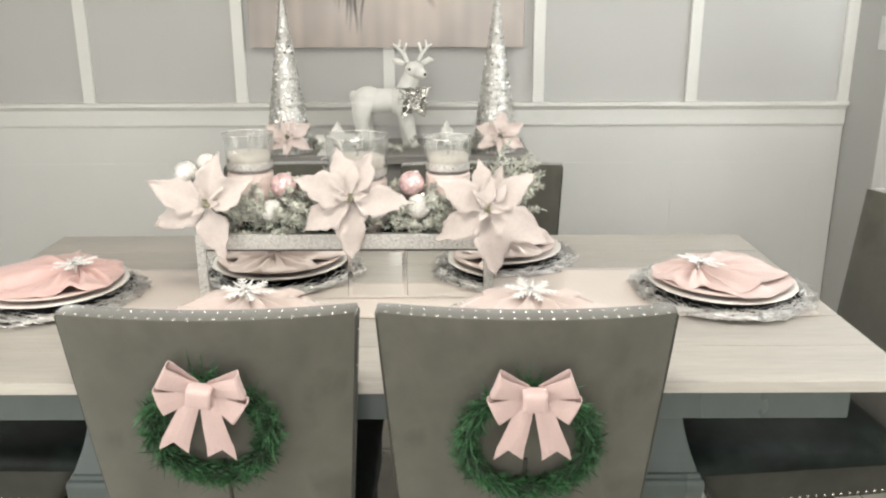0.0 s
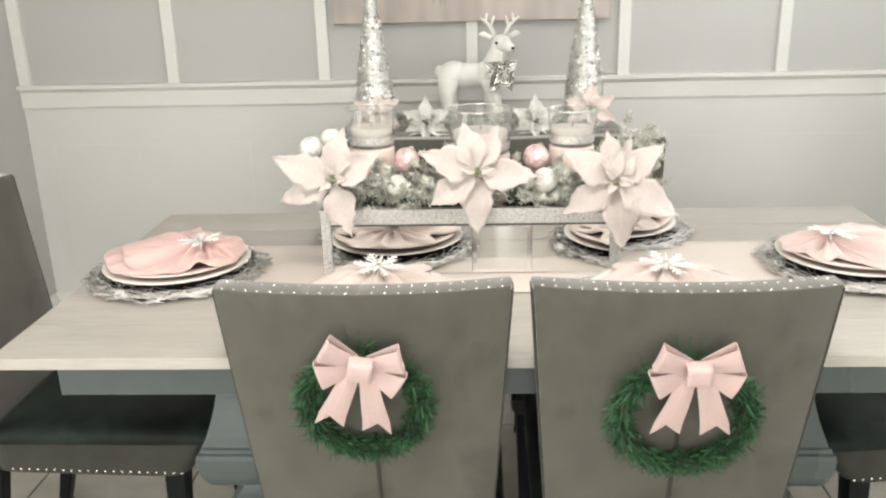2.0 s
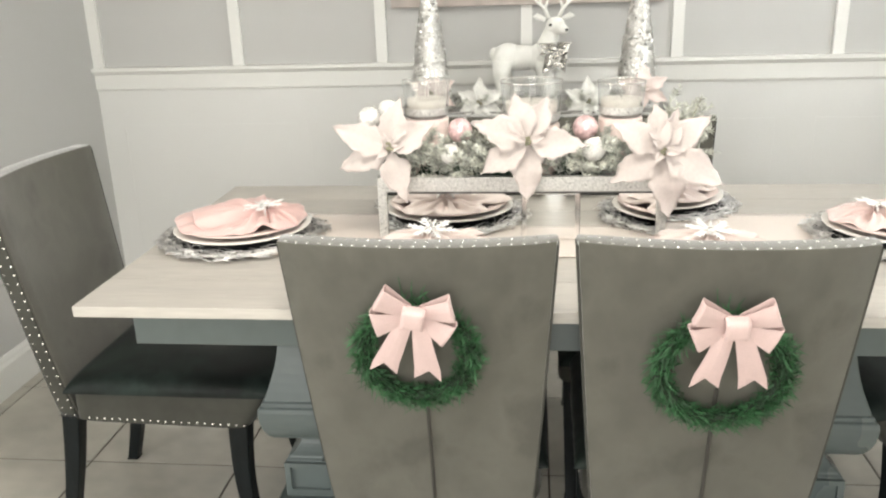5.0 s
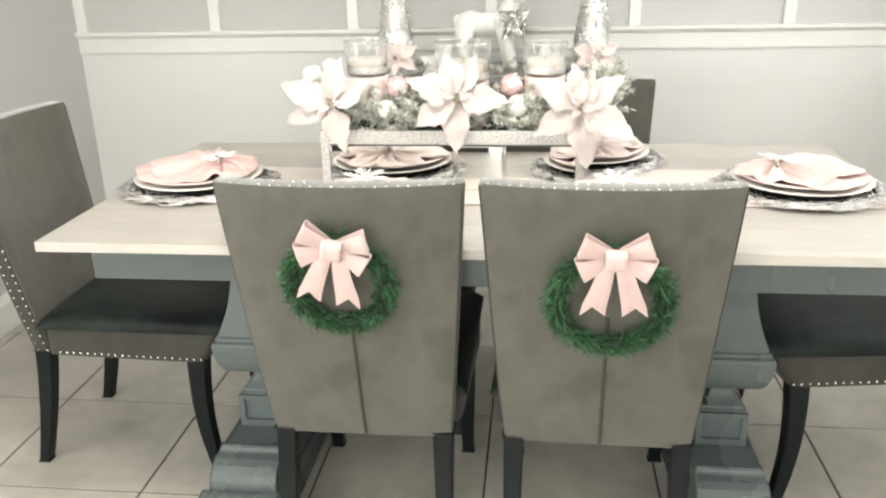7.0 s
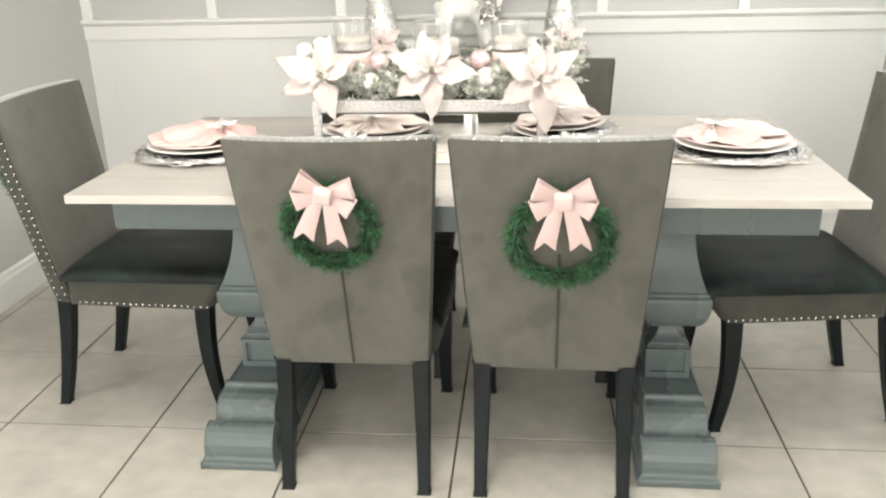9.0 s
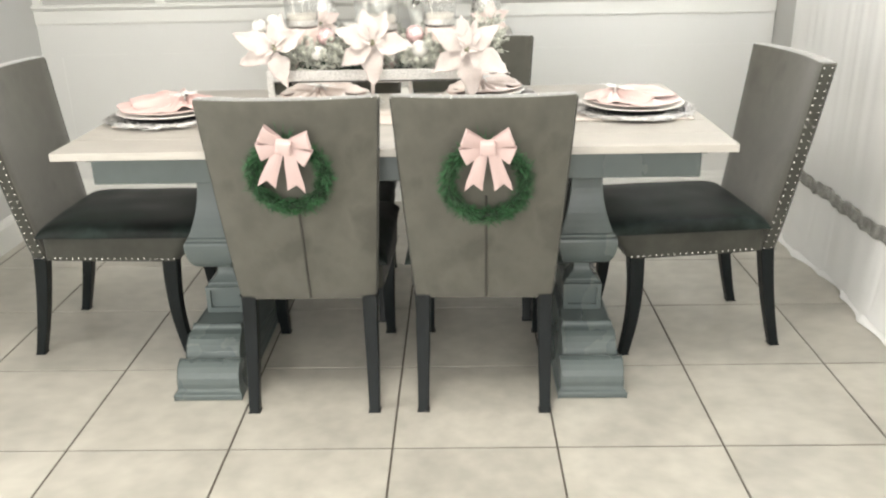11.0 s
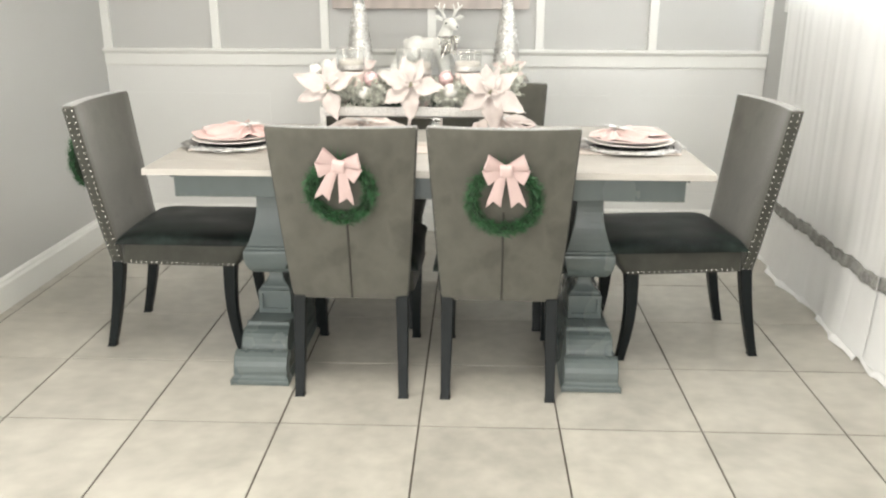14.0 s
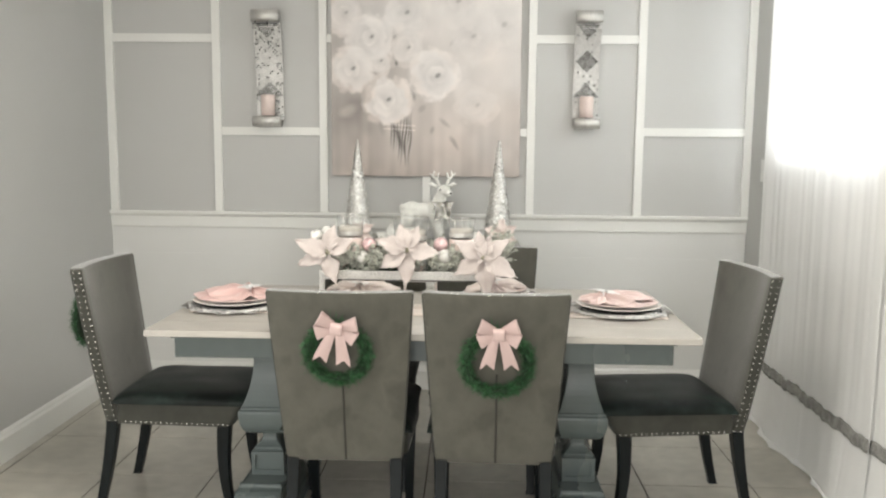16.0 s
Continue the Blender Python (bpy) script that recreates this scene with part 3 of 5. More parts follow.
        g.add(vs, [(4 * j + i, 4 * j + (i + 1) % 4, 4 * j + 4 + (i + 1) % 4, 4 * j + 4 + i) for j in range(8) for i in range(4)] + [(0, 1, 2, 3), (35, 34, 33, 32)])
        soften(part("leg", g, BLACKWOOD, c), 0.003)
        g = Geo()
        vs = []
        for i in range(9):
            t = i / 8
            z = 0.348 * (1 - t)
            y = 0.256 - 0.018 * math.sin(math.pi * t * 0.9) + 0.026 * t
            hw = 0.024 - 0.009 * t
            x = sx * (0.186 - 0.002 * t)
            vs += [(x - hw, y - hw, z), (x + hw, y - hw, z), (x + hw, y + hw, z), (x - hw, y + hw, z)]
        g.add(vs, [(4 * j + i, 4 * j + (i + 1) % 4, 4 * j + 4 + (i + 1) % 4, 4 * j + 4 + i) for j in range(8) for i in range(4)] + [(0, 1, 2, 3), (35, 34, 33, 32)])
        soften(part("leg", g, BLACKWOOD, c), 0.003)
    # nailheads
    def nails(spots, r=0.0031):
        g = Geo()
        for p, nrm in spots:
            m = Matrix.Translation(p) @ Vector(nrm).to_track_quat("Z", "Y").to_matrix().to_4x4()
            g.lathe([(r, -0.0008), (r * 0.8, r * 0.15), (r * 0.3, r * 0.27), (0.0002, r * 0.28)], 8, m)
        return g
    top = []
    for off in (0.008, th - 0.010):
        for u in np.linspace(-0.93, 0.93, 23):
            h = chair_half(CH_TOP)
            top.append(((u * h, chair_back_y(CH_TOP, u) + off, CH_TOP), (0, 0, 1)))
    tagged(part("nailhead_trim", nails(top), NAIL, c, "rows of silver nailheads", True), kind="stuff")
    for sx in (-1, 1):
        side = []
        for off in (0.014, th - 0.009):
            for z in np.linspace(CH_BOT + 0.012, CH_TOP - 0.012, 27):
                side.append(((sx * (chair_half(z) + 0.0022), chair_back_y(z, 1) + off, z), (sx, 0, 0)))
        for y in np.linspace(-0.11, 0.278, 21):
            side.append(((sx * (0.207 + 0.016 * (y + 0.155) / 0.45 + 0.0005), y, 0.353), (sx, 0, 0)))
        tagged(part("nailhead_trim", nails(side), NAIL, c, "rows of silver nailheads", True), kind="stuff")
    front = [((x, 0.2945, 0.353), (0, 1, 0)) for x in np.linspace(-0.19, 0.19, 20)]
    tagged(part("nailhead_trim", nails(front), NAIL, c, "row of silver nailheads", True), kind="stuff")
    return c


chair = build_chair()
CHAIR_FRONT_A, CHAIR_FRONT_B = pose(-0.408, 0.245, 0), pose(0.091, 0.243, 0, 0, 0, -1.2)
CHAIR_LEFT, CHAIR_RIGHT = pose(-1.156, 0.556, 0, 0, 0, -90.5), pose(0.803, 0.559, 0, 0, 0, 96)
chair.matrix_basis = CHAIR_FRONT_A
for m in (CHAIR_FRONT_B, CHAIR_LEFT, CHAIR_RIGHT, pose(0.070, 0.885, 0, 0, 0, 180), pose(-0.44, 0.885, 0, 0, 0, 180)):
    copy_thing(chair, m)

# ---- wreaths with bows, hung on the chair backs ----


def build_wreath(radius, seed):
    rng = random.Random(seed)
    w = thing("wreath", "small round green artificial pine wreath hung on a chair back", "wreath", group="wreaths on the chairs")
    R, r = radius - 0.030, 0.020
    part("wire_core", Geo().tube([(R * math.cos(a), 0.0, R * math.sin(a)) for a in np.linspace(0, math.tau, 41)], r * 0.62, 10, cap=False), WREATHCORE, w, smooth=True)
    g = Geo()
    for i in range(5200):
        a = rng.uniform(0, math.tau)
        b = rng.uniform(-0.9, math.pi + 0.9)
        rad, tan, dep = Vector((math.cos(a), 0, math.sin(a))), Vector((-math.sin(a), 0, math.cos(a))), Vector((0, -1, 0))
        out = math.cos(b) * rad + math.sin(b) * dep
        if out.y > 0.15:
            continue
        base = R * rad + out * rng.uniform(0.002, 0.014) + Vector((rng.gauss(0, 0.005), rng.gauss(0, 0.003), rng.gauss(0, 0.005)))
        d = (out * rng.uniform(0.4, 1.0) + tan * rng.choice((-1, 1, 1)) * rng.uniform(0.4, 1.3)).normalized()
        ln = rng.uniform(0.011, 0.031) * (0.62 if math.cos(b) < -0.2 else 1.0)
        side = d.cross(Vector((rng.gauss(0, 1), rng.gauss(0, 1), rng.gauss(0, 1)))).normalized() * rng.uniform(0.0006, 0.0012)
        tip = base + d * ln + out * rng.uniform(0, 0.005)
        mid = base + d * ln * 0.55
        g.add([base - side, base + side, mid + side * 1.1, tip, mid - side * 1.1], [(0, 1, 2, 4), (4, 2, 3)])
    tagged(part("needles", g, NEEDLE, w, "dark green needles"), kind="stuff")
    for k in range(3):
        part("twig", Geo().tube([(-0.012 + 0.012 * k, 0.004, R), (-0.018 + 0.016 * k, 0.006, R + 0.03), (-0.022 + 0.022 * k, 0.008, R + 0.058 - 0.008 * k)], [0.0016, 0.0012, 0.0005], 5), NEEDLE, w)
    return w


def build_bow():
    b = thing("ribbon_bow", "pale pink velvet ribbon bow with two notched tails on a wreath", "bow", group="bows on the wreaths")

    def loop(sx, inner, outer, deep, push):
        """A stiff ribbon loop: out along its front, round, and back; inner and outer are its upper and lower corners."""
        turn = [(t, deep * (0.35 + 0.65 * t)) for t in np.linspace(0, 0.93, 8)]
        turn += [(0.97, deep * 0.93), (0.992, deep * 0.78), (1.0, deep * 0.5), (0.992, deep * 0.22), (0.97, deep * 0.07)] + [(t, 0.0) for t in np.linspace(0.93, 0, 8)]
        rows = 5
        vs = []
        for t, d in turn:
            for k in range(rows):
                q = k / (rows - 1)
                a, b = Vector(inner[0]).lerp(Vector(inner[1]), q), Vector(outer[0]).lerp(Vector(outer[1]), q)
                p = a.lerp(b, t)
                vs.append((sx * p.x, -(push + d + 0.003 * math.sin(math.pi * q) * t), p.y))
        return Geo().add(vs, [(rows * j + i, rows * j + i + 1, rows * j + rows + 1 + i, rows * j + rows + i) for j in range(len(turn) - 1) for i in range(rows - 1)])
    for sx in (-1, 1):
        for inner, outer, deep, push in ((((0.006, 0.015), (0.006, -0.006)), ((0.052, 0.048), (0.066, 0.008)), 0.021, 0.005), (((0.006, 0.000), (0.006, -0.015)), ((0.071, -0.003), (0.054, -0.046)), 0.020, 0.004)):
            thicken(part("loop", loop(sx, inner, outer, deep, push), PINKBOW, b, smooth=False), 0.0014)
        # tail
        g = Geo()
        rows = []
        for t in np.linspace(0, 1, 9):
            cx = sx * (0.010 + 0.028 * t)
            hw = 0.0125 + 0.0105 * t
            z = -0.004 - 0.108 * t
            y = -0.010 - 0.006 * math.sin(math.pi * t) - 0.003 * t - 0.0012 * (sx + 1)
            rows.append([(cx + hw * q, y - 0.0025 * (1 - q * q), z - (0.0 if t < 0.999 else (0.012 - 0.022 * (1 - abs(q))))) for q in (-1, -0.5, 0, 0.5, 1)])
        g.add([p for r_ in rows for p in r_], [(5 * j + i, 5 * j + i + 1, 5 * j + 6 + i, 5 * j + 5 + i) for j in range(8) for i in range(4)])
        thicken(part("tail", g, PINKBOW, b, smooth=False), 0.0014)
    def knot(u, v):
        a = math.tau * u
        ca, sa = math.cos(a), math.sin(a)
        return ((0.0165 - 0.002 * math.cos(math.pi * (2 * v - 1))) * (2 * v - 1), -0.020 - 0.013 * math.copysign(abs(ca) ** 0.5, ca), 0.0175 * math.copysign(abs(sa) ** 0.5, sa))
    g = Geo().grid(knot, 24, 6, True)
    thicken(part("knot", g, PINKBOW, b, smooth=True), 0.0015)
    return b


def on_back(chair_pose, z, u=0.0, off=0.0, roll=0.0):
    """A pose on the rear face of a chair's back, with local -y pointing away from it."""
    y = chair_back_y(z, u)
    lean = math.degrees(math.atan2(chair_back_y(z + 0.05, u) - chair_back_y(z - 0.05, u), 0.1))
    return chair_pose @ pose(u * chair_half(z), y - off, z, -lean, 0, 0) @ pose(0, 0, 0, 0, roll, 0)


wr = build_wreath(0.120, 3)
wr.matrix_basis = on_back(CHAIR_FRONT_A, 0.729, -0.015, 0.014)
wr2 = build_wreath(0.128, 8)
wr2.matrix_basis = on_back(CHAIR_FRONT_B, 0.704, 0.03, 0.014)
copy_thing(wr, CHAIR_LEFT @ pose(-0.02, -0.342, 0.702))
bow = build_bow()
bow.matrix_basis = on_back(CHAIR_FRONT_A, 0.822, 0.008, 0.034, 10)
copy_thing(bow, on_back(CHAIR_FRONT_B, 0.813, 0.045, 0.034, -1))

# ---- table runner ----
RX0, RX1, RY0, RY1 = -1.005, 0.705, 0.315, 0.625
runner = thing("table_runner", "cream pink satin table runner lying along the table", "table runner", pose(0, 0, 0))


def runner_at(u, v):
    return (RX0 + (RX1 - RX0) * u, RY0 + (RY1 - RY0) * v + 0.002 * math.sin(9 * u), TZ + 0.0035 + 0.0012 * noise.noise((u * 14, v * 5, 0)))


thicken(part("cloth", Geo().grid(runner_at, 90, 14), RUNNER, runner, smooth=True), 0.002, -1)
for a in (0.0, 0.988):
    thicken(part("hem", Geo().grid(lambda u, v: tuple(Vector(runner_at(a + 0.012 * u, v)) + Vector((0, 0, 0.0022))), 2, 14), RUNNER, runner, "stitched hem", smooth=True), 0.0015, -1)

# ---- place settings ----


def build_charger(seed):
    rng = random.Random(seed)
    c = thing("charger", "round woven silver wire charger under a plate", "charger", group="chargers on the table")
    # solid disc: dark weave, with the shade under the plate in its colour
    part("mesh_disc", Geo().lathe([(0.0005, 0.0), (0.166, 0.0), (0.169, 0.002), (0.166, 0.0045), (0.0005, 0.0045)], 48), DARKWIRE, c, "dark disc for the wire centre and the shade under the plate")
    g = Geo()
    for i in range(300):
        a = rng.uniform(0, math.tau)
        sp = rng.uniform(0.25, 0.75) * rng.choice((-1, 1))
        r0, r1 = rng.uniform(0.146, 0.172), rng.uniform(0.178, 0.200)
        if i % 3 == 0:
            r0, r1 = rng.uniform(0.120, 0.150), rng.uniform(0.150, 0.176)
        if rng.random() < 0.5:
            r0, r1 = r1, r0
        pts = []
        for k in range(6):
            t = k / 5
            r = r0 + (r1 - r0) * t + 0.008 * math.sin(math.pi * t) * rng.uniform(-1, 1)
            pts.append((r * math.cos(a + sp * t), r * math.sin(a + sp * t), 0.004 + 0.006 * rng.random()))
        g.tube(pts, rng.uniform(0.0008, 0.0015), 4)
    tagged(part("wire_weave", g, SILVERWIRE, c, "tangled silver wires", True), kind="stuff")
    g = Geo().tube([(0.170 * math.cos(a), 0.170 * math.sin(a), 0.006) for a in np.linspace(0, math.tau, 49)], 0.0018, 5, cap=False)
    part("ring", g, SILVERWIRE, c, smooth=True)
    return c


def build_plates():
    d = thing("dinner_plate", "white porcelain dinner plate with scalloped rim on a charger", "plate", group="dinner plates")
    prof = [(0.0005, 0.0), (0.080, 0.0), (0.084, 0.002), (0.128, 0.014), (0.143, 0.0165), (0.1445, 0.0185), (0.143, 0.0195), (0.126, 0.0175), (0.086, 0.006), (0.0005, 0.005)]
    prof = [(1.055 * a, z) for a, z in prof]
    part("dish", Geo().lathe(prof, 144, None, lambda a, r: 1 + (0.012 * abs(math.sin(a * 15)) if r > 0.12 else 0)), PORCELAIN, d, smooth=True)
    s = thing("salad_plate", "smaller blush porcelain plate stacked on a dinner plate", "plate", group="salad plates")
    prof = [(0.0005, 0.0), (0.066, 0.0), (0.070, 0.002), (0.112, 0.013), (0.131, 0.016), (0.1325, 0.0178), (0.131, 0.019), (0.110, 0.016), (0.072, 0.006), (0.0005, 0.005)]
    prof = [(1.065 * a, z) for a, z in prof]
    part("dish", Geo().lathe(prof, 72), BLUSHPLATE, s, smooth=True)
    return d, s


def build_napkin(name, seed, mat, label, tall, spread):
    rng = random.Random(seed)
    n = thing("napkin", label, "napkin", group="folded napkins")
    ph = rng.uniform(0, 6)

    R = spread

    def cloth(u, v):
        """A dome over the plate, gathered at the ring."""
        a = math.tau * u
        dx, dy = math.sin(a), -math.cos(a)
        b = 0.058 * dy
        L = -b + math.sqrt(max(0.0, b * b + R * R - 0.058 ** 2))
        side = abs(abs(math.degrees(math.atan2(dx, -dy))) - 96)
        L *= (1 - 0.34 * math.exp(-(side / 13) ** 2)) * (1 + 0.06 * math.sin(3 * a + ph) + 0.05 * math.sin(7 * a + 2 * ph))
        x, y = dx * L * v, 0.058 + dy * L * v
        q = min(1.0, math.hypot(x, y) / (R * 1.04))
        z = 0.028 + tall * (1 - q ** 2.2) * (0.35 + 0.65 * min(1, v * 2.2)) + 0.012 * math.exp(-(v / 0.16) ** 2)
        z += (0.0075 * math.sin(9 * a + ph + 1.5 * math.sin(2 * a)) + 0.0060 * math.sin(17 * a + 2 * ph + 2 * v) + 0.0030 * math.sin(29 * a + ph - 3 * v)) * math.sin(math.pi * min(1, v ** 0.7)) + 0.012 * noise.noise((x * 24, y * 24, seed * 3.1)) * v
        if v > 0.9:
            z -= 0.045 * (v - 0.9)
        return (x, y, max(z, 0.027))
    ob = part("cloth", Geo().grid(cloth, 96, 22, True), mat, n, smooth=True)
    subsurf(thicken(ob, 0.0022, 1))

    def lap(u, v):
        # an upper fold lying across the cloth
        a = math.tau * (0.80 + 0.34 * u)
        t = 0.08 + (0.80 + 0.07 * math.sin(5 * u + ph)) * v
        x, y, z = cloth(a / math.tau % 1.0, t)
        return (x, y, z + 0.004 + 0.006 * math.sin(math.pi * u) * v + 0.003 * math.sin(9 * u + ph) * v)
    subsurf(thicken(part("top_fold", Geo().grid(lap, 34, 16), mat, n, smooth=True), 0.002, 1))
    r = thing("napkin_ring", "white snowflake napkin ring round a napkin", "napkin ring", group="napkin rings")
    part("band", Geo().tube([(0.019 * math.cos(a), 0.0, 0.041 + 0.016 * math.sin(a)) for a in np.linspace(0, math.tau, 25)], 0.0024, 6, cap=False), SILVERWIRE, r, smooth=True)
    fl = new("snowflake")
    fl.parent = r
    fl.matrix_basis = pose(0, -0.010, 0.0530, 9 * rng.uniform(0.6, 1.2), 5 * rng.uniform(-1, 1), rng.uniform(0, 60)) @ Matrix.Scale(1.18, 4)
    part("hub", Geo().ball((0, 0, 0.002), (0.007, 0.007, 0.004), 10, 6), SILVERBALL, fl, smooth=True)

    def blade(g, length, wide, m=None):
        # a thin pointed arm with a ridge
        z = 0.0013
        g.add([(0, -wide * 0.5, 0), (0, wide * 0.5, 0), (length * 0.6, wide, 0), (length, 0, 0), (length * 0.6, -wide, 0), (0, 0, z), (length * 0.6, 0, z * 1.4)],
              [(0, 4, 6, 5), (5, 6, 2, 1), (4, 3, 6), (6, 3, 2), (0, 1, 2, 3, 4)], m or Matrix())
    for k in range(6):
        g = Geo()
        blade(g, 0.050, 0.0026)
        for d0, ln in ((0.014, 0.013), (0.024, 0.015), (0.034, 0.011)):
            for sg in (-1, 1):
                blade(g, ln, 0.0018, pose(d0, 0, 0, 0, 0, sg * 42))
        part("arm", g, SNOW, fl, m=pose(0, 0, 0.002, 0, -2, 60 * k))
        g = Geo()
        blade(g, 0.036, 0.0028)
        part("arm", g, SNOW, fl, m=pose(0, 0, 0.0035, 0, -5, 60 * k + 30))
    return n, r


SETTINGS = [  # x, y, turn, napkin cloth
    (-0.872, 0.446, -88, "pink"), (0.552, 0.456, 92, "soft"), (-0.418, 0.228, 2, "pale"), (0.122, 0.226, -3, "pale"), (-0.425, 0.738, 178, "pale"), (0.092, 0.736, 182, "pale")]
charger0 = build_charger(5)
dinner0, salad0 = build_plates()
pn, pr = build_napkin("napkin", 4, PINKCLOTH, "blush pink satin napkin gathered through a snowflake ring", 0.018, 0.145)
wn_, wr_ = build_napkin("napkin", 9, PALECLOTH, "pale pink satin napkin gathered through a snowflake ring", 0.012, 0.146)
sn, sr = build_napkin("napkin", 6, SOFTCLOTH, "soft pink satin napkin gathered through a snowflake ring", 0.014, 0.144)
used = set()


def place(ob, m):
    if ob.name in used:
        return copy_thing(ob, m)
    used.add(ob.name)
    ob.matrix_basis = m
    return ob


for k, (x, y, turn, cloth) in enumerate(SETTINGS):
    z = TZ + (0.005 if RY0 - 0.1 < y < RY1 + 0.1 else 0.001)
    place(charger0, pose(x, y, z, 0, 0, 47 * k))
    place(dinner0, pose(x, y, z + 0.0085, 0, 0, 11 * k))
    place(salad0, pose(x, y, z + 0.0200, 0, 0, 0))
    nap, ring = {"pink": (pn, pr), "soft": (sn, sr), "pale": (wn_, wr_)}[cloth]
    place(nap, pose(x, y, z + 0.0135, 0, 0, turn))
    place(ring, pose(x, y, z + 0.0135, 0, 0, turn) @ pose(0, 0.058, 0))

# ---- mirrored planter ----
PX0, PX1, PY0, PY1, PZ0, PZ1 = -0.553, 0.062, 0.420, 0.548, TZ + 0.005, 0.921
planter = thing("planter_box", "long mirrored planter box with silver glitter edges on the runner", "planter", pose(0, 0, 0))
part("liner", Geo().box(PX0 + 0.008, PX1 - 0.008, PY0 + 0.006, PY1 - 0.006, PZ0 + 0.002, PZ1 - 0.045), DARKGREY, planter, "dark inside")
MX0, MX1 = -0.241, -0.118
for a, b in ((PX0 + 0.021, MX0 - 0.0006), (MX1 + 0.0006, PX1 - 0.021)):
    part("mirror_panel", Geo().box(a, b, PY0 + 0.001, PY0 + 0.0055, PZ0, 0.884), MIRROR, planter, "mirror glass panel")
# a dark strip stands in for the shade below the rim
part("shadow_gap", Geo().box(PX0 + 0.021, PX1 - 0.021, PY0 + 0.002, PY0 + 0.005, 0.8842, 0.8888), DARKGREY, planter, "dark strip, the shade under the rim put in as colour")
# the middle panel stands proud and has wide bevelled edges
mid = part("mirror_panel", Geo().box(MX0 + 0.010, MX1 - 0.010, PY0 - 0.0015, PY0 + 0.0050, PZ0 + 0.008, 0.8815), MIRROR, planter, "bevelled mirror glass panel")
for (x0, z0), (x1, z1), (u0, w0), (u1, w1) in (((MX0, PZ0), (MX0, 0.884), (MX0 + 0.010, PZ0 + 0.008), (MX0 + 0.010, 0.8815)), ((MX1, 0.884), (MX1, PZ0), (MX1 - 0.010, 0.8815), (MX1 - 0.010, PZ0 + 0.008)),
                                               ((MX0, 0.884), (MX1, 0.884), (MX0 + 0.010, 0.8815), (MX1 - 0.010, 0.8815)), ((MX1, PZ0), (MX0, PZ0), (MX1 - 0.010, PZ0 + 0.008), (MX0 + 0.010, PZ0 + 0.008))):
    o, n, q = PY0 + 0.0015, PY0 - 0.0015, PY0 + 0.0050
    bv = Geo().add([(x0, o, z0), (x1, o, z1), (u1, n, w1), (u0, n, w0), (x0, q, z0), (x1, q, z1), (u1, q, w1), (u0, q, w0)],
                   [(0, 1, 2, 3), (4, 7, 6, 5), (0, 4, 5, 1), (1, 5, 6, 2), (2, 6, 7, 3), (3, 7, 4, 0)])
    part("bevelled_edge", bv, BEVEL, mid, "bright bevelled edge")
part("back_panel", Geo().box(PX0 + 0.021, PX1 - 0.021, PY1 - 0.0055, PY1 - 0.001, PZ0, 0.889), MIRROR, planter)
for x in (PX0, PX1 - 0.020):
    part("side_panel", Geo().box(x + 0.006, x + 0.014, PY0 + 0.020, PY1 - 0.020, PZ0, 0.889), MIRROR, planter)
    for y in (PY0 - 0.003, PY1 - 0.017):
        part("corner_post", Geo().box(x, x + 0.020, y, y + 0.020, PZ0 - 0.001, 0.889, 0.001), GLITTER, planter, "silver glitter corner post")
part("rim", Geo().box(PX0, PX1, PY0 - 0.004, PY0 + 0.014, 0.889, PZ1, 0.0015), GLITTER, planter, "silver glitter rim")
part("rim", Geo().box(PX0, PX1, PY1 - 0.014, PY1 + 0.004, 0.889, PZ1, 0.0015), GLITTER, planter)
for x in (PX0, PX1 - 0.018):
    part("rim", Geo().box(x, x + 0.018, PY0 + 0.014, PY1 - 0.014, 0.889, PZ1, 0.0015), GLITTER, planter)

# ---- flocked greenery in the planter ----


FLOWERS = (-0.521, -0.229, 0.047)


def pine(seed, sprigs, mat, name, label, length, ln, wid):
    rng = random.Random(seed)
    g = Geo()
    for p, d in sprigs:
        d = Vector(d).normalized()
        if any(abs(p[0] + 0.07 * d.x - fx) < 0.085 and p[1] < 0.60 for fx in FLOWERS) and d.y < 0.25:
            d = Vector((d.x, 0.25 + 0.3 * rng.random(), d.z)).normalized()
        L = length * rng.uniform(0.7, 1.2)
        side = d.orthogonal().normalized()
        bend = Vector((rng.gauss(0, 0.25), rng.gauss(0, 0.25), -0.25))
        pts = [Vector(p) + d * L * t + bend * L * t * t * 0.5 for t in (0, 0.25, 0.5, 0.75, 1)]
        g.tube(pts, [0.0016, 0.0015, 0.0013, 0.0011, 0.0006], 4)
        for i in range(95):
            t = rng.random() ** 0.8
            j = min(3, int(t * 4))
            q = pts[j].lerp(pts[j + 1], t * 4 - j)
            a = rng.uniform(0, math.tau)
            o = Matrix.Rotation(a, 3, d) @ side
            nd = (d * rng.uniform(0.35, 0.9) + o).normalized()
            w = nd.cross(Vector((rng.gauss(0, 1), rng.gauss(0, 1), rng.gauss(0, 1)))).normalized() * wid * rng.uniform(0.7, 1.3)
            tip = q + nd * ln * rng.uniform(0.6, 1.2) * (1 - 0.4 * t)
            m_ = q.lerp(tip, 0.5)
            g.add([q - w * 0.6, q + w * 0.6, m_ + w, tip, m_ - w], [(0, 1, 2, 4), (4, 2, 3)])
    return tagged(part(name, g, mat), label, "greenery", kind="stuff")


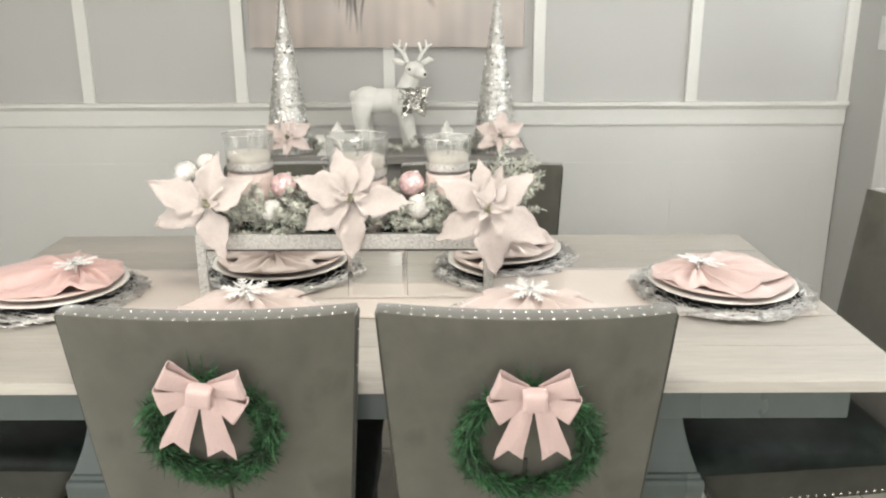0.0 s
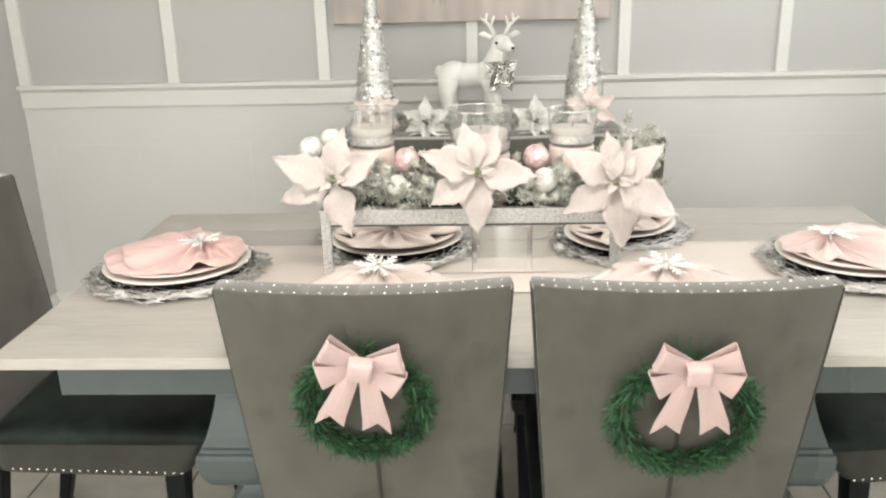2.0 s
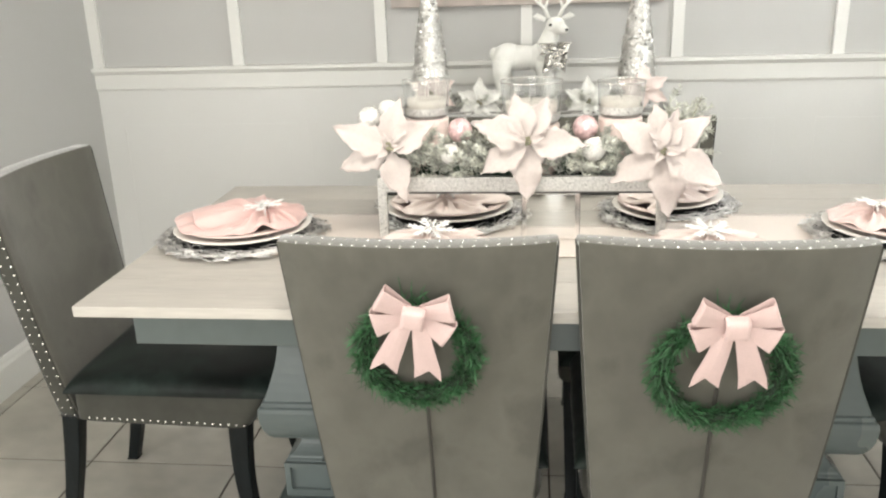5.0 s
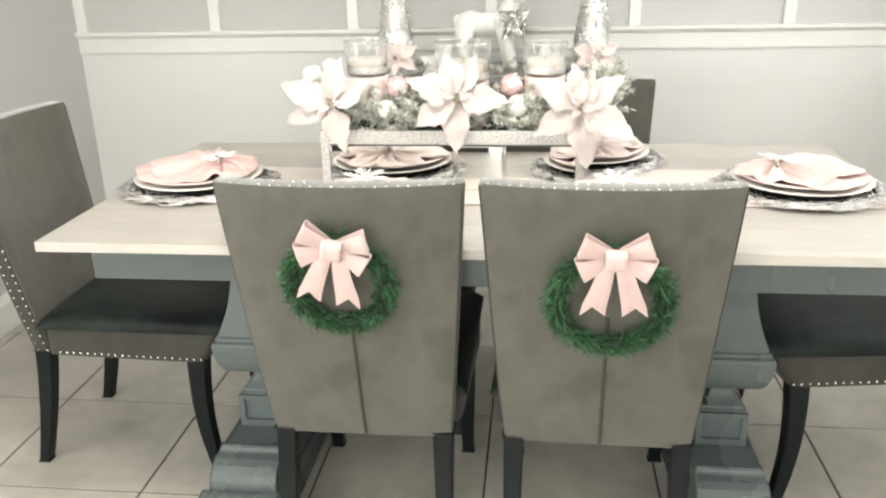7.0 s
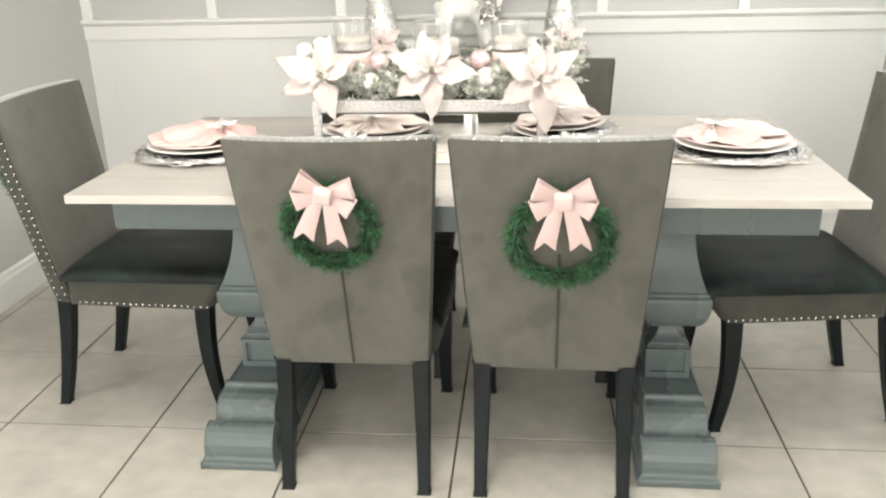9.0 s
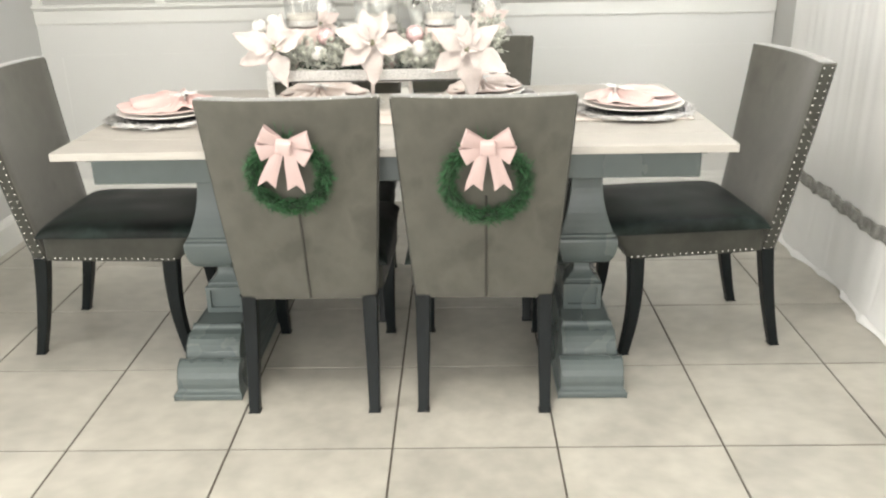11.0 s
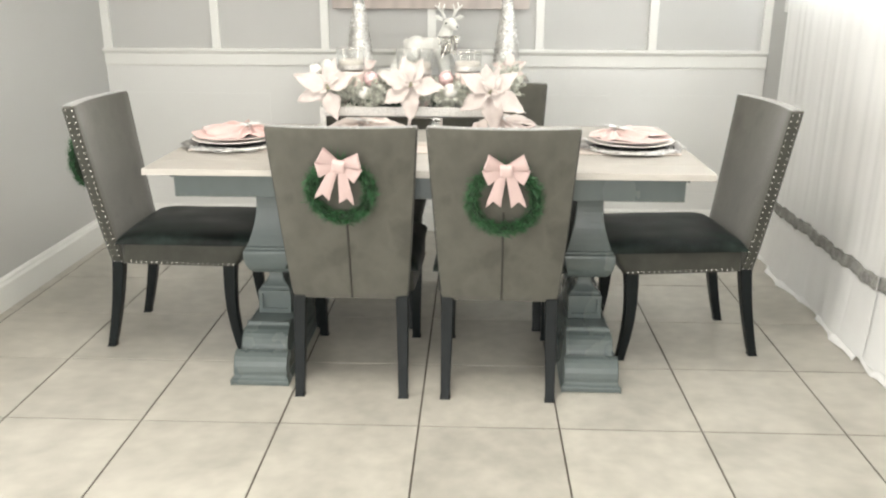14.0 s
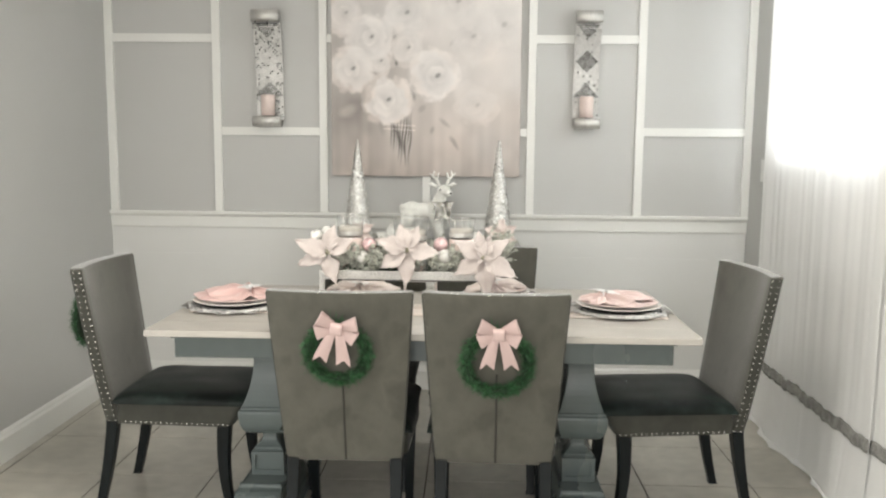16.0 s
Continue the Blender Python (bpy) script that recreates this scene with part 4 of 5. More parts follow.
rng = random.Random(21)
spr, dark = [], []
for k in range(260):
    x = rng.uniform(PX0 + 0.03, PX1 - 0.01)
    y = rng.uniform(PY0 + 0.0, PY1 - 0.02)
    spr.append(((x, y, rng.uniform(0.905, 0.965)), (rng.gauss(0, 0.6), -0.75 + 1.1 * rng.random(), rng.uniform(0.15, 0.9))))
for k in range(44):
    spr.append(((PX1 - rng.uniform(-0.02, 0.06), rng.uniform(PY0 + 0.02, PY1), rng.uniform(0.93, 0.98)), (rng.uniform(0.5, 1.2), rng.gauss(0, 0.3), rng.uniform(0.1, 0.9))))
for k in range(10):
    spr.append(((PX0 + rng.uniform(0, 0.04), rng.uniform(PY0 + 0.02, PY1), rng.uniform(0.95, 0.99)), (-rng.uniform(0.2, 0.7), -rng.uniform(0, 0.5), rng.uniform(0.4, 1.0))))
for k in range(70):
    dark.append(((rng.uniform(PX0 + 0.03, PX1 - 0.03), rng.uniform(PY0 + 0.01, PY1 - 0.02), rng.uniform(0.890, 0.925)), (rng.gauss(0, 0.7), rng.gauss(-0.35, 0.4), rng.uniform(0.1, 0.8))))
pine(31, spr, PINE, "flocked_pine", "snow flocked pine sprigs filling the planter", 0.075, 0.019, 0.0016)
far = []
for k in range(34):
    far.append(((PX1 - rng.uniform(-0.01, 0.05), rng.uniform(PY0 + 0.05, PY1), rng.uniform(0.94, 0.99)), (rng.uniform(0.3, 1.1), rng.gauss(0, 0.3), rng.uniform(0.2, 0.95))))
for k in range(14):
    far.append(((rng.uniform(PX0 + 0.05, PX1 - 0.05), PY0 + 0.02, rng.uniform(0.94, 0.97)), (rng.gauss(0, 0.5), -0.8, rng.uniform(0.1, 0.5))))
pine(33, far, PINE, "flocked_pine", "long snow flocked pine sprigs reaching out of the planter", 0.130, 0.020, 0.0016)
pine(32, dark, PINEDARK, "green_pine", "dark green pine sprigs low in the planter", 0.06, 0.020, 0.0010)
twig = Geo().tube([(0.06, 0.50, 0.96), (0.115, 0.50, 1.02), (0.135, 0.495, 1.075)], [0.002, 0.0015, 0.0006], 5)
tagged(part("twig", twig, STAMEN), "thin bare twig standing out of the greenery", "twig")

# ---- poinsettias ----


def petal_geo(length, width, curl, cup, seed):
    rg = random.Random(seed)
    k1, k2 = rg.uniform(0, 6), rg.uniform(-0.15, 0.15)

    def fn(u, v):
        s = v
        half = width / 2 * (math.sin(math.pi * min(1, s ** 0.74)) ** 1.15 * (1 + 0.09 * math.sin(19 * s + k1) + 0.04 * math.sin(43 * s + 2 * k1)) + 0.05 * (1 - s)) if s < 0.999 else 0.0003
        q = 2 * u - 1
        x = s * length
        edge = 0.018 * length * math.sin(31 * s + 3 * k1) * q * q
        y = q * half * (1 + 0.10 * math.sin(11 * s + k1 + 1.5 * (q > 0))) + k2 * length * s * s * 0.4 + edge * (1 if q > 0 else -1)
        z = cup * abs(q) ** 1.3 * half * 2.2 - curl * length * s * s + 0.05 * length * math.sin(8 * s + k1) * q * abs(q) + 0.02 * length * math.sin(11 * s + 2 * k1)
        return (x, y, z)
    return Geo().grid(fn, 8, 16)


def build_poinsettia(petals, inner, m, mat, label, seed, group):
    """petals: (angle, length, lift); angles in degrees from local x, turning to local y; the flower faces local z."""
    rg = random.Random(seed)
    f = thing("poinsettia", label, "artificial flower", m, group)
    for i, (a, ln, lift) in enumerate(petals):
        ob = part("petal", petal_geo(ln, ln * rg.uniform(0.50, 0.60), rg.uniform(0.04, 0.20), rg.uniform(0.05, 0.24), seed * 31 + i), mat, f, smooth=True, m=pose(0, 0, -0.002 * i, 0, 0, a) @ pose(0.006, 0, 0, 0, -lift, 0))
        thicken(ob, 0.0012)
    for i in range(inner):
        a = 360 / inner * i + rg.uniform(-18, 18)
        ob = part("petal", petal_geo(0.034, 0.017, 0.05, 0.3, seed * 77 + i), mat, f, smooth=True, m=pose(0, 0, 0.004, 0, 0, a) @ pose(0.004, 0, 0, 0, -26, 0))
        thicken(ob, 0.001)
    g = Geo()
    for i in range(11):
        a, r = rg.uniform(0, math.tau), rg.uniform(0, 0.011)
        g.ball((r * math.cos(a), r * math.sin(a), 0.008 + rg.uniform(0, 0.006)), 0.0034, 7, 5)
    part("stamen_cluster", g, STAMEN, f, "glittery gold green stamens", smooth=True)
    return f


def facing(x, y, z, up, side=0.0):
    """A flower's pose at a place: local z looks to -y and up by the given degrees, local y points up."""
    return pose(x, y, z, 90 - up, 0, side)


build_poinsettia([(80, 0.106, 8), (27, 0.108, 16), (161, 0.128, 10), (197, 0.112, 4), (-72, 0.112, -4)], 3, facing(-0.521, 0.405, 0.985, 22, -4), PETAL, "large cream velvet poinsettia at one end of the planter", 5, "poinsettias in the planter")
build_poinsettia([(106, 0.102, 10), (66, 0.100, 6), (-6, 0.118, 8), (159, 0.118, 12), (212, 0.112, 4), (-92, 0.118, -8)], 2, facing(-0.229, 0.408, 0.998, 22, 0), PETAL, "large cream velvet poinsettia in the middle of the planter", 6, "poinsettias in the planter")
build_poinsettia([(100, 0.096, 8), (152, 0.120, 14), (36, 0.118, 10), (-28, 0.140, 2), (212, 0.116, 2), (-80, 0.140, -10), (70, 0.090, 20)], 3, facing(0.047, 0.412, 0.975, 20, 5), PETAL, "large cream velvet poinsettia with drooping petals on the planter", 7, "poinsettias in the planter")

# ---- baubles and candle glasses in the planter ----


def bauble(x, y, z, r, mat, label):
    b = thing("bauble", label, "bauble", pose(x, y, z), "baubles in the planter")
    part("ball", Geo().ball((0, 0, 0), r, 24, 16), mat, b, smooth=True)
    part("cap", Geo().lathe([(r * 0.24, r * 0.93), (r * 0.24, r * 1.12), (0.0003, r * 1.14)], 12), SILVERBALL, b, "silver cap", m=pose(0, 0, 0, -35, 25, 0))


bauble(-0.375, 0.470, 1.012, 0.027, PINKBALL, "shiny pink glass bauble among pine sprigs")
bauble(-0.108, 0.466, 1.016, 0.027, PINKBALL, "shiny pink glass bauble among pine sprigs")
bauble(-0.092, 0.424, 0.978, 0.025, WHITEBALL, "frosted white glitter bauble among pine sprigs")
bauble(-0.392, 0.424, 0.970, 0.022, WHITEBALL, "frosted white glitter bauble among pine sprigs")
bauble(-0.566, 0.440, 1.046, 0.024, PEARLBALL, "pearly silver bauble above a poinsettia")
bauble(-0.530, 0.470, 1.058, 0.022, WHITEBALL, "small white bauble above a poinsettia")
bauble(-0.180, 0.452, 0.955, 0.018, PEARLBALL, "small silver bauble among pine sprigs")


def candle_glass(x, y, r, z0, z1):
    c = thing("candle_glass", "clear glass candle cup with silver glitter band in the planter", "candle holder", pose(x, y, 0), "candle glasses")
    part("base", Geo().lathe([(r * 0.80, 0.885), (r * 0.84, 0.93), (r * 0.92, z0 - 0.006), (r * 0.90, z0 - 0.001), (r * 0.80, z0)], 32), PINKWAX, c, "blush pink base", smooth=True)
    part("glass", Geo().lathe([(0.0005, z0 + 0.001), (r * 0.84, z0 + 0.001), (r * 0.90, z0 + 0.01), (r, z1)], 40), HAZEGLASS, c, "clear glass", smooth=True)
    part("lip", Geo().tube([(r * math.cos(a), r * math.sin(a), z1) for a in np.linspace(0, math.tau, 41)], 0.0014, 6, cap=False), SILVERBALL, c, "bright glass lip", smooth=True)
    h = z1 - z0
    part("candle", Geo().lathe([(0.0005, z0 + 0.007), (r * 0.80, z0 + 0.007), (r * 0.84, z0 + 0.5 * h), (r * 0.78, z0 + 0.52 * h), (0.0005, z0 + 0.52 * h)], 32), WAX, c, "ivory wax", smooth=True)
    part("glitter_band", Geo().lathe([(r * 0.905, z0 + 0.008), (r * 0.925, z0 + 0.024)], 40), GLITTER, c, "silver glitter band", smooth=True)
    part("wick", Geo().tube([(0, 0, z0 + 0.52 * h), (0.001, 0, z0 + 0.60 * h)], 0.001, 5), SEAM, c)


candle_glass(-0.450, 0.505, 0.052, 1.036, 1.116)
candle_glass(-0.222, 0.500, 0.067, 1.022, 1.112)
candle_glass(-0.032, 0.502, 0.051, 1.034, 1.108)

# ---- console behind the table, with its figures ----
CZ = 0.868
con = thing("console_table", "narrow weathered grey console table against the wainscot", "console table", pose(0, 0, 0))
soften(part("top", Geo().box(-0.70, 0.26, 1.60, 1.985, CZ - 0.03, CZ), CONSOLE, con), 0.003)
part("apron", Geo().box(-0.67, 0.23, 1.63, 1.965, CZ - 0.12, CZ - 0.03), CONSOLE, con)
for x in (-0.66, 0.18):
    for y in (1.64, 1.92):
        part("leg", Geo().box(x, x + 0.04, y, y + 0.04, 0, CZ - 0.12, 0.002), CONSOLE, con)


def cone_tree(x, y, h, r, seed, group):
    rg = random.Random(seed)
    c = thing("cone_tree", "tall slim cone tree covered in silver sequins on the console", "decoration", pose(x, y, CZ), group)
    part("core", Geo().lathe([(r, 0), (r * 0.97, 0.01), (0.004, h), (0.0003, h + 0.004)], 24), GLITTER, c, smooth=True)
    g = Geo()
    for i in range(1200):
        t = 1 - math.sqrt(rg.random())
        z = t * h * 0.985 + 0.004
        rr = r * (1 - t) + 0.004 * t + 0.0015
        a = rg.uniform(0, math.tau)
        nrm = Vector((math.cos(a), math.sin(a), r / h)).normalized() + 0.35 * Vector((rg.gauss(0, 1), rg.gauss(0, 1), rg.gauss(0, 1)))
        m = Matrix.Translation((rr * math.cos(a), rr * math.sin(a), z)) @ nrm.to_track_quat("Z", "Y").to_matrix().to_4x4()
        q = rg.uniform(0.003, 0.0058)
        g.add([(q * math.cos(math.tau * k / 6), q * math.sin(math.tau * k / 6), 0) for k in range(6)], [tuple(range(6))], m)
    tagged(part("sequin_cover", g, SEQUIN, c, "silver sequins"), kind="stuff")
    g = Geo()
    for i in range(70):
        t = 1 - math.sqrt(rg.random())
        z, a, q = t * h * 0.97 + 0.006, rg.uniform(0, math.tau), rg.uniform(0.0025, 0.005)
        rr = r * (1 - t) + 0.004 * t + 0.004
        m = Matrix.Translation((rr * math.cos(a), rr * math.sin(a), z)) @ Vector((math.cos(a), math.sin(a), r / h)).to_track_quat("Z", "Y").to_matrix().to_4x4()
        g.add([(q * math.cos(math.tau * k / 6), q * math.sin(math.tau * k / 6), 0) for k in range(6)], [tuple(range(6))], m)
    tagged(part("dark_sequins", g, SMOKE, c, "dark smoky sequins"), kind="stuff")


cone_tree(-0.585, 1.70, 0.535, 0.080, 3, "silver cone trees")
cone_tree(0.142, 1.72, 0.535, 0.080, 4, "silver cone trees")
star = [(90, 0.094, 6), (30, 0.088, 10), (-28, 0.086, 6), (-90, 0.066, 20), (205, 0.086, 5), (150, 0.092, 8)]
for x, y, z, mat, lab in ((-0.572, 1.615, 0.930, PETALPINK, "blush pink poinsettia at the foot of a cone tree"), (0.155, 1.625, 0.930, PETALPINK, "blush pink poinsettia at the foot of a cone tree"),
                          (-0.405, 1.62, 0.893, PETALWHITE, "frosted white poinsettia on the console"), (-0.030, 1.62, 0.893, PETALWHITE, "frosted white poinsettia on the console")):
    build_poinsettia(star, 3, facing(x, y, z, 30, 0), mat, lab, int(abs(x) * 100) + 11, "poinsettias on the console")
cs = []
rng = random.Random(77)
for k in range(46):
    cs.append(((rng.uniform(-0.62, 0.2), rng.uniform(1.63, 1.72), CZ + 0.012), (rng.gauss(0, 0.7), -0.5 + rng.gauss(0, 0.4), rng.uniform(0.2, 0.9))))
pine(41, cs, PINE, "flocked_pine", "snow flocked pine sprigs lying on the console", 0.07, 0.02, 0.0012)


def build_deer():
    g = Geo()
    g.ball((-0.262, 1.815, 1.030), (0.098, 0.047, 0.045), 24, 14)
    g.ball((-0.312, 1.818, 1.032), (0.058, 0.050, 0.051), 20, 12)
    g.ball((-0.190, 1.808, 1.030), (0.056, 0.046, 0.053), 20, 12)
    g.tube([(-0.186, 1.806, 1.025), (-0.170, 1.800, 1.072), (-0.156, 1.794, 1.115), (-0.148, 1.790, 1.138)], [0.048, 0.038, 0.030, 0.026], 16)
    g.ball((-0.142, 1.785, 1.142), (0.035, 0.033, 0.031), 18, 12)
    g.tube([(-0.137, 1.778, 1.140), (-0.117, 1.752, 1.131), (-0.106, 1.740, 1.128)], [0.026, 0.019, 0.012], 14)
    for x0, y0, x1, y1 in ((-0.330, 1.790, -0.338, 1.782), (-0.322, 1.845, -0.322, 1.850), (-0.178, 1.782, -0.152, 1.770), (-0.184, 1.838, -0.172, 1.842)):
        g.tube([(x0, y0, 1.022), (x0 - 0.006 if x0 < -0.3 else x0 + 0.004, y0, 0.972), ((x0 + x1) / 2, (y0 + y1) / 2, 0.932), (x1, y1, CZ + 0.012), (x1 + 0.006, y1 - 0.006, CZ)], [0.040, 0.031, 0.024, 0.020, 0.022], 12)
    for s in (-1, 1):
        bx, by = -0.148 + 0.018 * s, 1.795 + 0.014 * s
        g.tube([(bx + 0.012 * s, by, 1.163), (bx + 0.042 * s, by + 0.006, 1.176), (bx + 0.056 * s, by + 0.008, 1.174)], [0.008, 0.011, 0.002], 8)
        g.tube([(bx, by, 1.168), (bx + 0.014 * s, by, 1.200), (bx + 0.032 * s, by, 1.218), (bx + 0.026 * s, by, 1.246)], [0.0075, 0.0068, 0.0055, 0.003], 8)
        g.tube([(bx + 0.014 * s, by, 1.200), (bx + 0.002 * s, by - 0.004, 1.236)], [0.006, 0.003], 8)
        g.tube([(bx + 0.030 * s, by, 1.216), (bx + 0.050 * s, by, 1.232)], [0.0055, 0.0028], 8)
    g.ball((-0.362, 1.820, 1.044), (0.018, 0.012, 0.024), 10, 8)
    nb = len(g.f)
    for p in ((-0.160, 1.757, 1.146), (-0.114, 1.772, 1.146), (-0.104, 1.732, 1.130)):
        g.ball(p, 0.0052, 8, 6)
    ob = part("deer_figurine", g, DEERWHITE, smooth=True)
    ob.data.materials.append(BLACKBEAD)
    for q in ob.data.polygons[nb:]:
        q.material_index = 1
    return tagged(ob, "white plush reindeer figurine standing on the console", "figurine")


build_deer()
sb = thing("silver_bow", "shiny silver fabric bow on the reindeer's neck", "bow", pose(-0.150, 1.742, 1.066, 8, 0, 12) @ Matrix.Scale(1.12, 4))
for a, ln in ((25, 0.062), (155, 0.060), (-62, 0.082), (-115, 0.086), (-15, 0.05), (195, 0.05)):
    thicken(part("loop", petal_geo(ln, ln * 0.62, 0.1, 0.5, int(abs(a)) + 3), SILVERBALL, sb, smooth=True, m=pose(0, 0, 0, 90, 0, 0) @ pose(0, 0, 0.006, 0, 0, a) @ pose(0, 0, 0, 0, -18, 0)), 0.001)
part("knot", Geo().ball((0, -0.012, 0), (0.013, 0.010, 0.013), 12, 8), SILVERBALL, sb, smooth=True)

# ---- painting ----
QX0, QX1, QZ0, QZ1, QY = -0.764, 0.262, 1.208, 2.225, 1.985
art = thing("painting", "square canvas painting of white roses in a glass jar", "painting", pose(0, 0, 0))
soften(part("canvas", Geo().box(QX0, QX1, QY, WY1 - 0.001, QZ0, QZ1), CANVASEDGE, art, "stretched canvas sides"), 0.003)
# roses: across, up, radius, how clearly it stands out
ROSES = [(0.765, 0.38, 0.105, 0.35), (0.90, 0.80, 0.14, 0.35), (0.74, 0.74, 0.14, 0.4), (0.66, 0.92, 0.12, 0.45), (0.39, 0.86, 0.115, 0.7), (0.07, 0.86, 0.10, 0.6),
         (0.255, 0.61, 0.070, 0.75), (0.40, 0.68, 0.085, 0.6), (0.204, 0.735, 0.118, 0.85), (0.107, 0.569, 0.112, 0.9), (0.553, 0.534, 0.130, 1.0), (0.295, 0.408, 0.120, 1.0)]
NG = 280
uu, vv = np.meshgrid(np.linspace(0, 1, NG), np.linspace(0, 1, NG))
rg = np.random.RandomState(4)


def soft_noise(n):
    a = rg.rand(n + 1, n + 1)
    x, y = uu * n, vv * n
    i, j = np.minimum(x.astype(int), n - 1), np.minimum(y.astype(int), n - 1)
    fx, fy = x - i, y - j
    fx, fy = fx * fx * (3 - 2 * fx), fy * fy * (3 - 2 * fy)
    return (a[j, i] * (1 - fx) + a[j, i + 1] * fx) * (1 - fy) + (a[j + 1, i] * (1 - fx) + a[j + 1, i + 1] * fx) * fy


def stroke(cx, cy, dx, dy, turn):
    """A soft slanted oval brush mark."""
    c, s = math.cos(turn), math.sin(turn)
    a, b = (uu - cx) * c + (vv - cy) * s, -(uu - cx) * s + (vv - cy) * c
    return np.clip(1.6 - 1.6 * np.hypot(a / dx, b / dy) - 0.5 * (soft_noise(30) - 0.5), 0, 1)


upright = soft_noise(34)[:1]
lum = 0.46 + 0.19 * np.clip(uu * 1.5, 0, 1) * (0.35 + 0.65 * vv) + 0.09 * vv + 0.05 * (soft_noise(5) - 0.5) + 0.05 * (soft_noise(16) - 0.5)
lum += 0.07 * (upright - 0.5) * np.clip(1 - 1.6 * vv, 0, 1)
warm = 0.26 - 0.14 * vv - 0.03 * uu + 0.08 * (soft_noise(6) - 0.5)
lum -= 0.13 * np.exp(-((uu - 0.12) ** 2 / 0.015 + (vv - 0.36) ** 2 / 0.022))
lum -= 0.11 * np.exp(-((uu - 0.03) ** 2 / 0.004 + (vv - 0.78) ** 2 / 0.02))
lum -= 0.10 * np.exp(-((uu - 0.28) ** 2 / 0.02 + (vv - 0.58) ** 2 / 0.012))
# glass jar with stems
jar = np.clip((0.075 - np.abs(uu - 0.365)) * 40, 0, 1) * np.clip((0.36 - vv) * 14, 0, 1) * np.clip((vv - 0.02) * 10, 0, 1)
lum += 0.035 * jar
for k in range(9):
    x0 = 0.318 + 0.0125 * k
    d = np.abs(uu - x0 - 0.03 * (vv - 0.2) * (k - 4) * 0.5 - 0.004 * np.sin(30 * vv + k))
    lum -= (0.22 + 0.20 * rg.rand()) * np.clip(1.2 - d / 0.0060, 0, 1) * np.clip((0.36 - vv) * 8, 0, 1) * np.clip((vv - 0.04 - 0.10 * rg.rand()) * 9, 0, 1)
for band in (0.248, 0.272):
    lum += 0.14 * np.clip(1 - np.abs(vv - band - 0.006 * np.sin(9 * uu)) / 0.006, 0, 1) * (np.abs(uu - 0.36) < 0.085)
for cx, cy, dx, dy, turn, dark in ((0.535, 0.245, 0.03, 0.016, 1.3, 0.10), (0.60, 0.285, 0.045, 0.017, -0.7, 0.10), (0.655, 0.175, 0.052, 0.017, -1.0, 0.13), (0.425, 0.44, 0.05, 0.018, -1.1, 0.16),
                                   (0.19, 0.625, 0.04, 0.016, -0.4, 0.16), (0.445, 0.66, 0.025, 0.015, 0.2, 0.13), (0.345, 0.60, 0.022, 0.012, 1.4, 0.18), (0.335, 0.73, 0.018, 0.014, 0.5, 0.12),
                                   (0.48, 0.36, 0.03, 0.02, 0.8, 0.07), (0.64, 0.71, 0.035, 0.012, 1.0, 0.10), (0.27, 0.27, 0.03, 0.07, 0.2, 0.05), (0.09, 0.345, 0.075, 0.04, 0.5, -0.09)):
    lum -= dark * stroke(cx, cy, dx, dy, turn)
for cx, cy, r, clear in ROSES:
    body = np.clip((1.0 - np.hypot(uu - cx, vv - cy) / r - 0.6 * (soft_noise(14) - 0.5) - 0.3 * (soft_noise(40) - 0.5)) * 4, 0, 1) * clear
    lum = lum * (1 - body) + (0.66 + 0.05 * clear) * body
    warm = warm * (1 - 0.65 * body) + 0.05 * body
    for off, count, size in ((0.64, 6, 0.50), (0.36, 4, 0.42), (0.15, 3, 0.28)):
        first = rg.rand() * 6
        for k in range(count):
            ang = first + math.tau * k / count + 0.9 * (rg.rand() - 0.5)
            ca, sa = math.cos(ang), math.sin(ang)
            o2 = off * (0.75 + 0.5 * rg.rand())
            dx, dy = uu - cx - o2 * r * ca, vv - cy - o2 * r * sa
            a, b = (dx * ca + dy * sa) / (size * r), (-dx * sa + dy * ca) / (1.35 * size * r)
            d = np.hypot(a, b) * (1 + 0.12 * math.sin(3 * k)) + 0.55 * (soft_noise(17) - 0.5) + 0.3 * (soft_noise(45) - 0.5)
            mask = np.clip((1 - d) * 3.0, 0, 1) * clear * (0.55 + 0.4 * rg.rand())
            tone = 0.695 + 0.085 * a - 0.09 * rg.rand()
            lum = lum * (1 - mask) + tone * mask
    lum -= 0.24 * clear * stroke(cx + 0.01, cy, r * 0.17, r * 0.11, 0.6)
lum = np.clip(0.575 + 1.45 * (lum - 0.575), 0.12, 0.82)
warm = 1.25 * warm
g = Geo().grid(lambda u, v: (QX0 + 0.002 + (QX1 - QX0 - 0.004) * u, QY - 0.0015, QZ0 + 0.002 + (QZ1 - QZ0 - 0.004) * v), NG - 1, NG - 1)
CANVAS = bpy.data.materials.new("painted_canvas")
CANVAS.use_nodes = True
cn, cl = CANVAS.node_tree.nodes, CANVAS.node_tree.links
at = cn.new("ShaderNodeAttribute")
at.attribute_name = "paint"
cl.new(at.outputs["Color"], cn["Principled BSDF"].inputs["Base Color"])
cn["Principled BSDF"].inputs["Roughness"].default_value = 0.75
wv, bp = cn.new("ShaderNodeTexNoise"), cn.new("ShaderNodeBump")
wv.inputs["Scale"].default_value = 420
bp.inputs["Strength"].default_value, bp.inputs["Distance"].default_value = 0.25, 0.001
cl.new(wv.outputs[0], bp.inputs["Height"])
cl.new(bp.outputs[0], cn["Principled BSDF"].inputs["Normal"])
pic = part("painted_face", g, CANVAS, art, "soft cream and taupe roses")
col = pic.data.color_attributes.new("paint", "FLOAT_COLOR", "POINT")
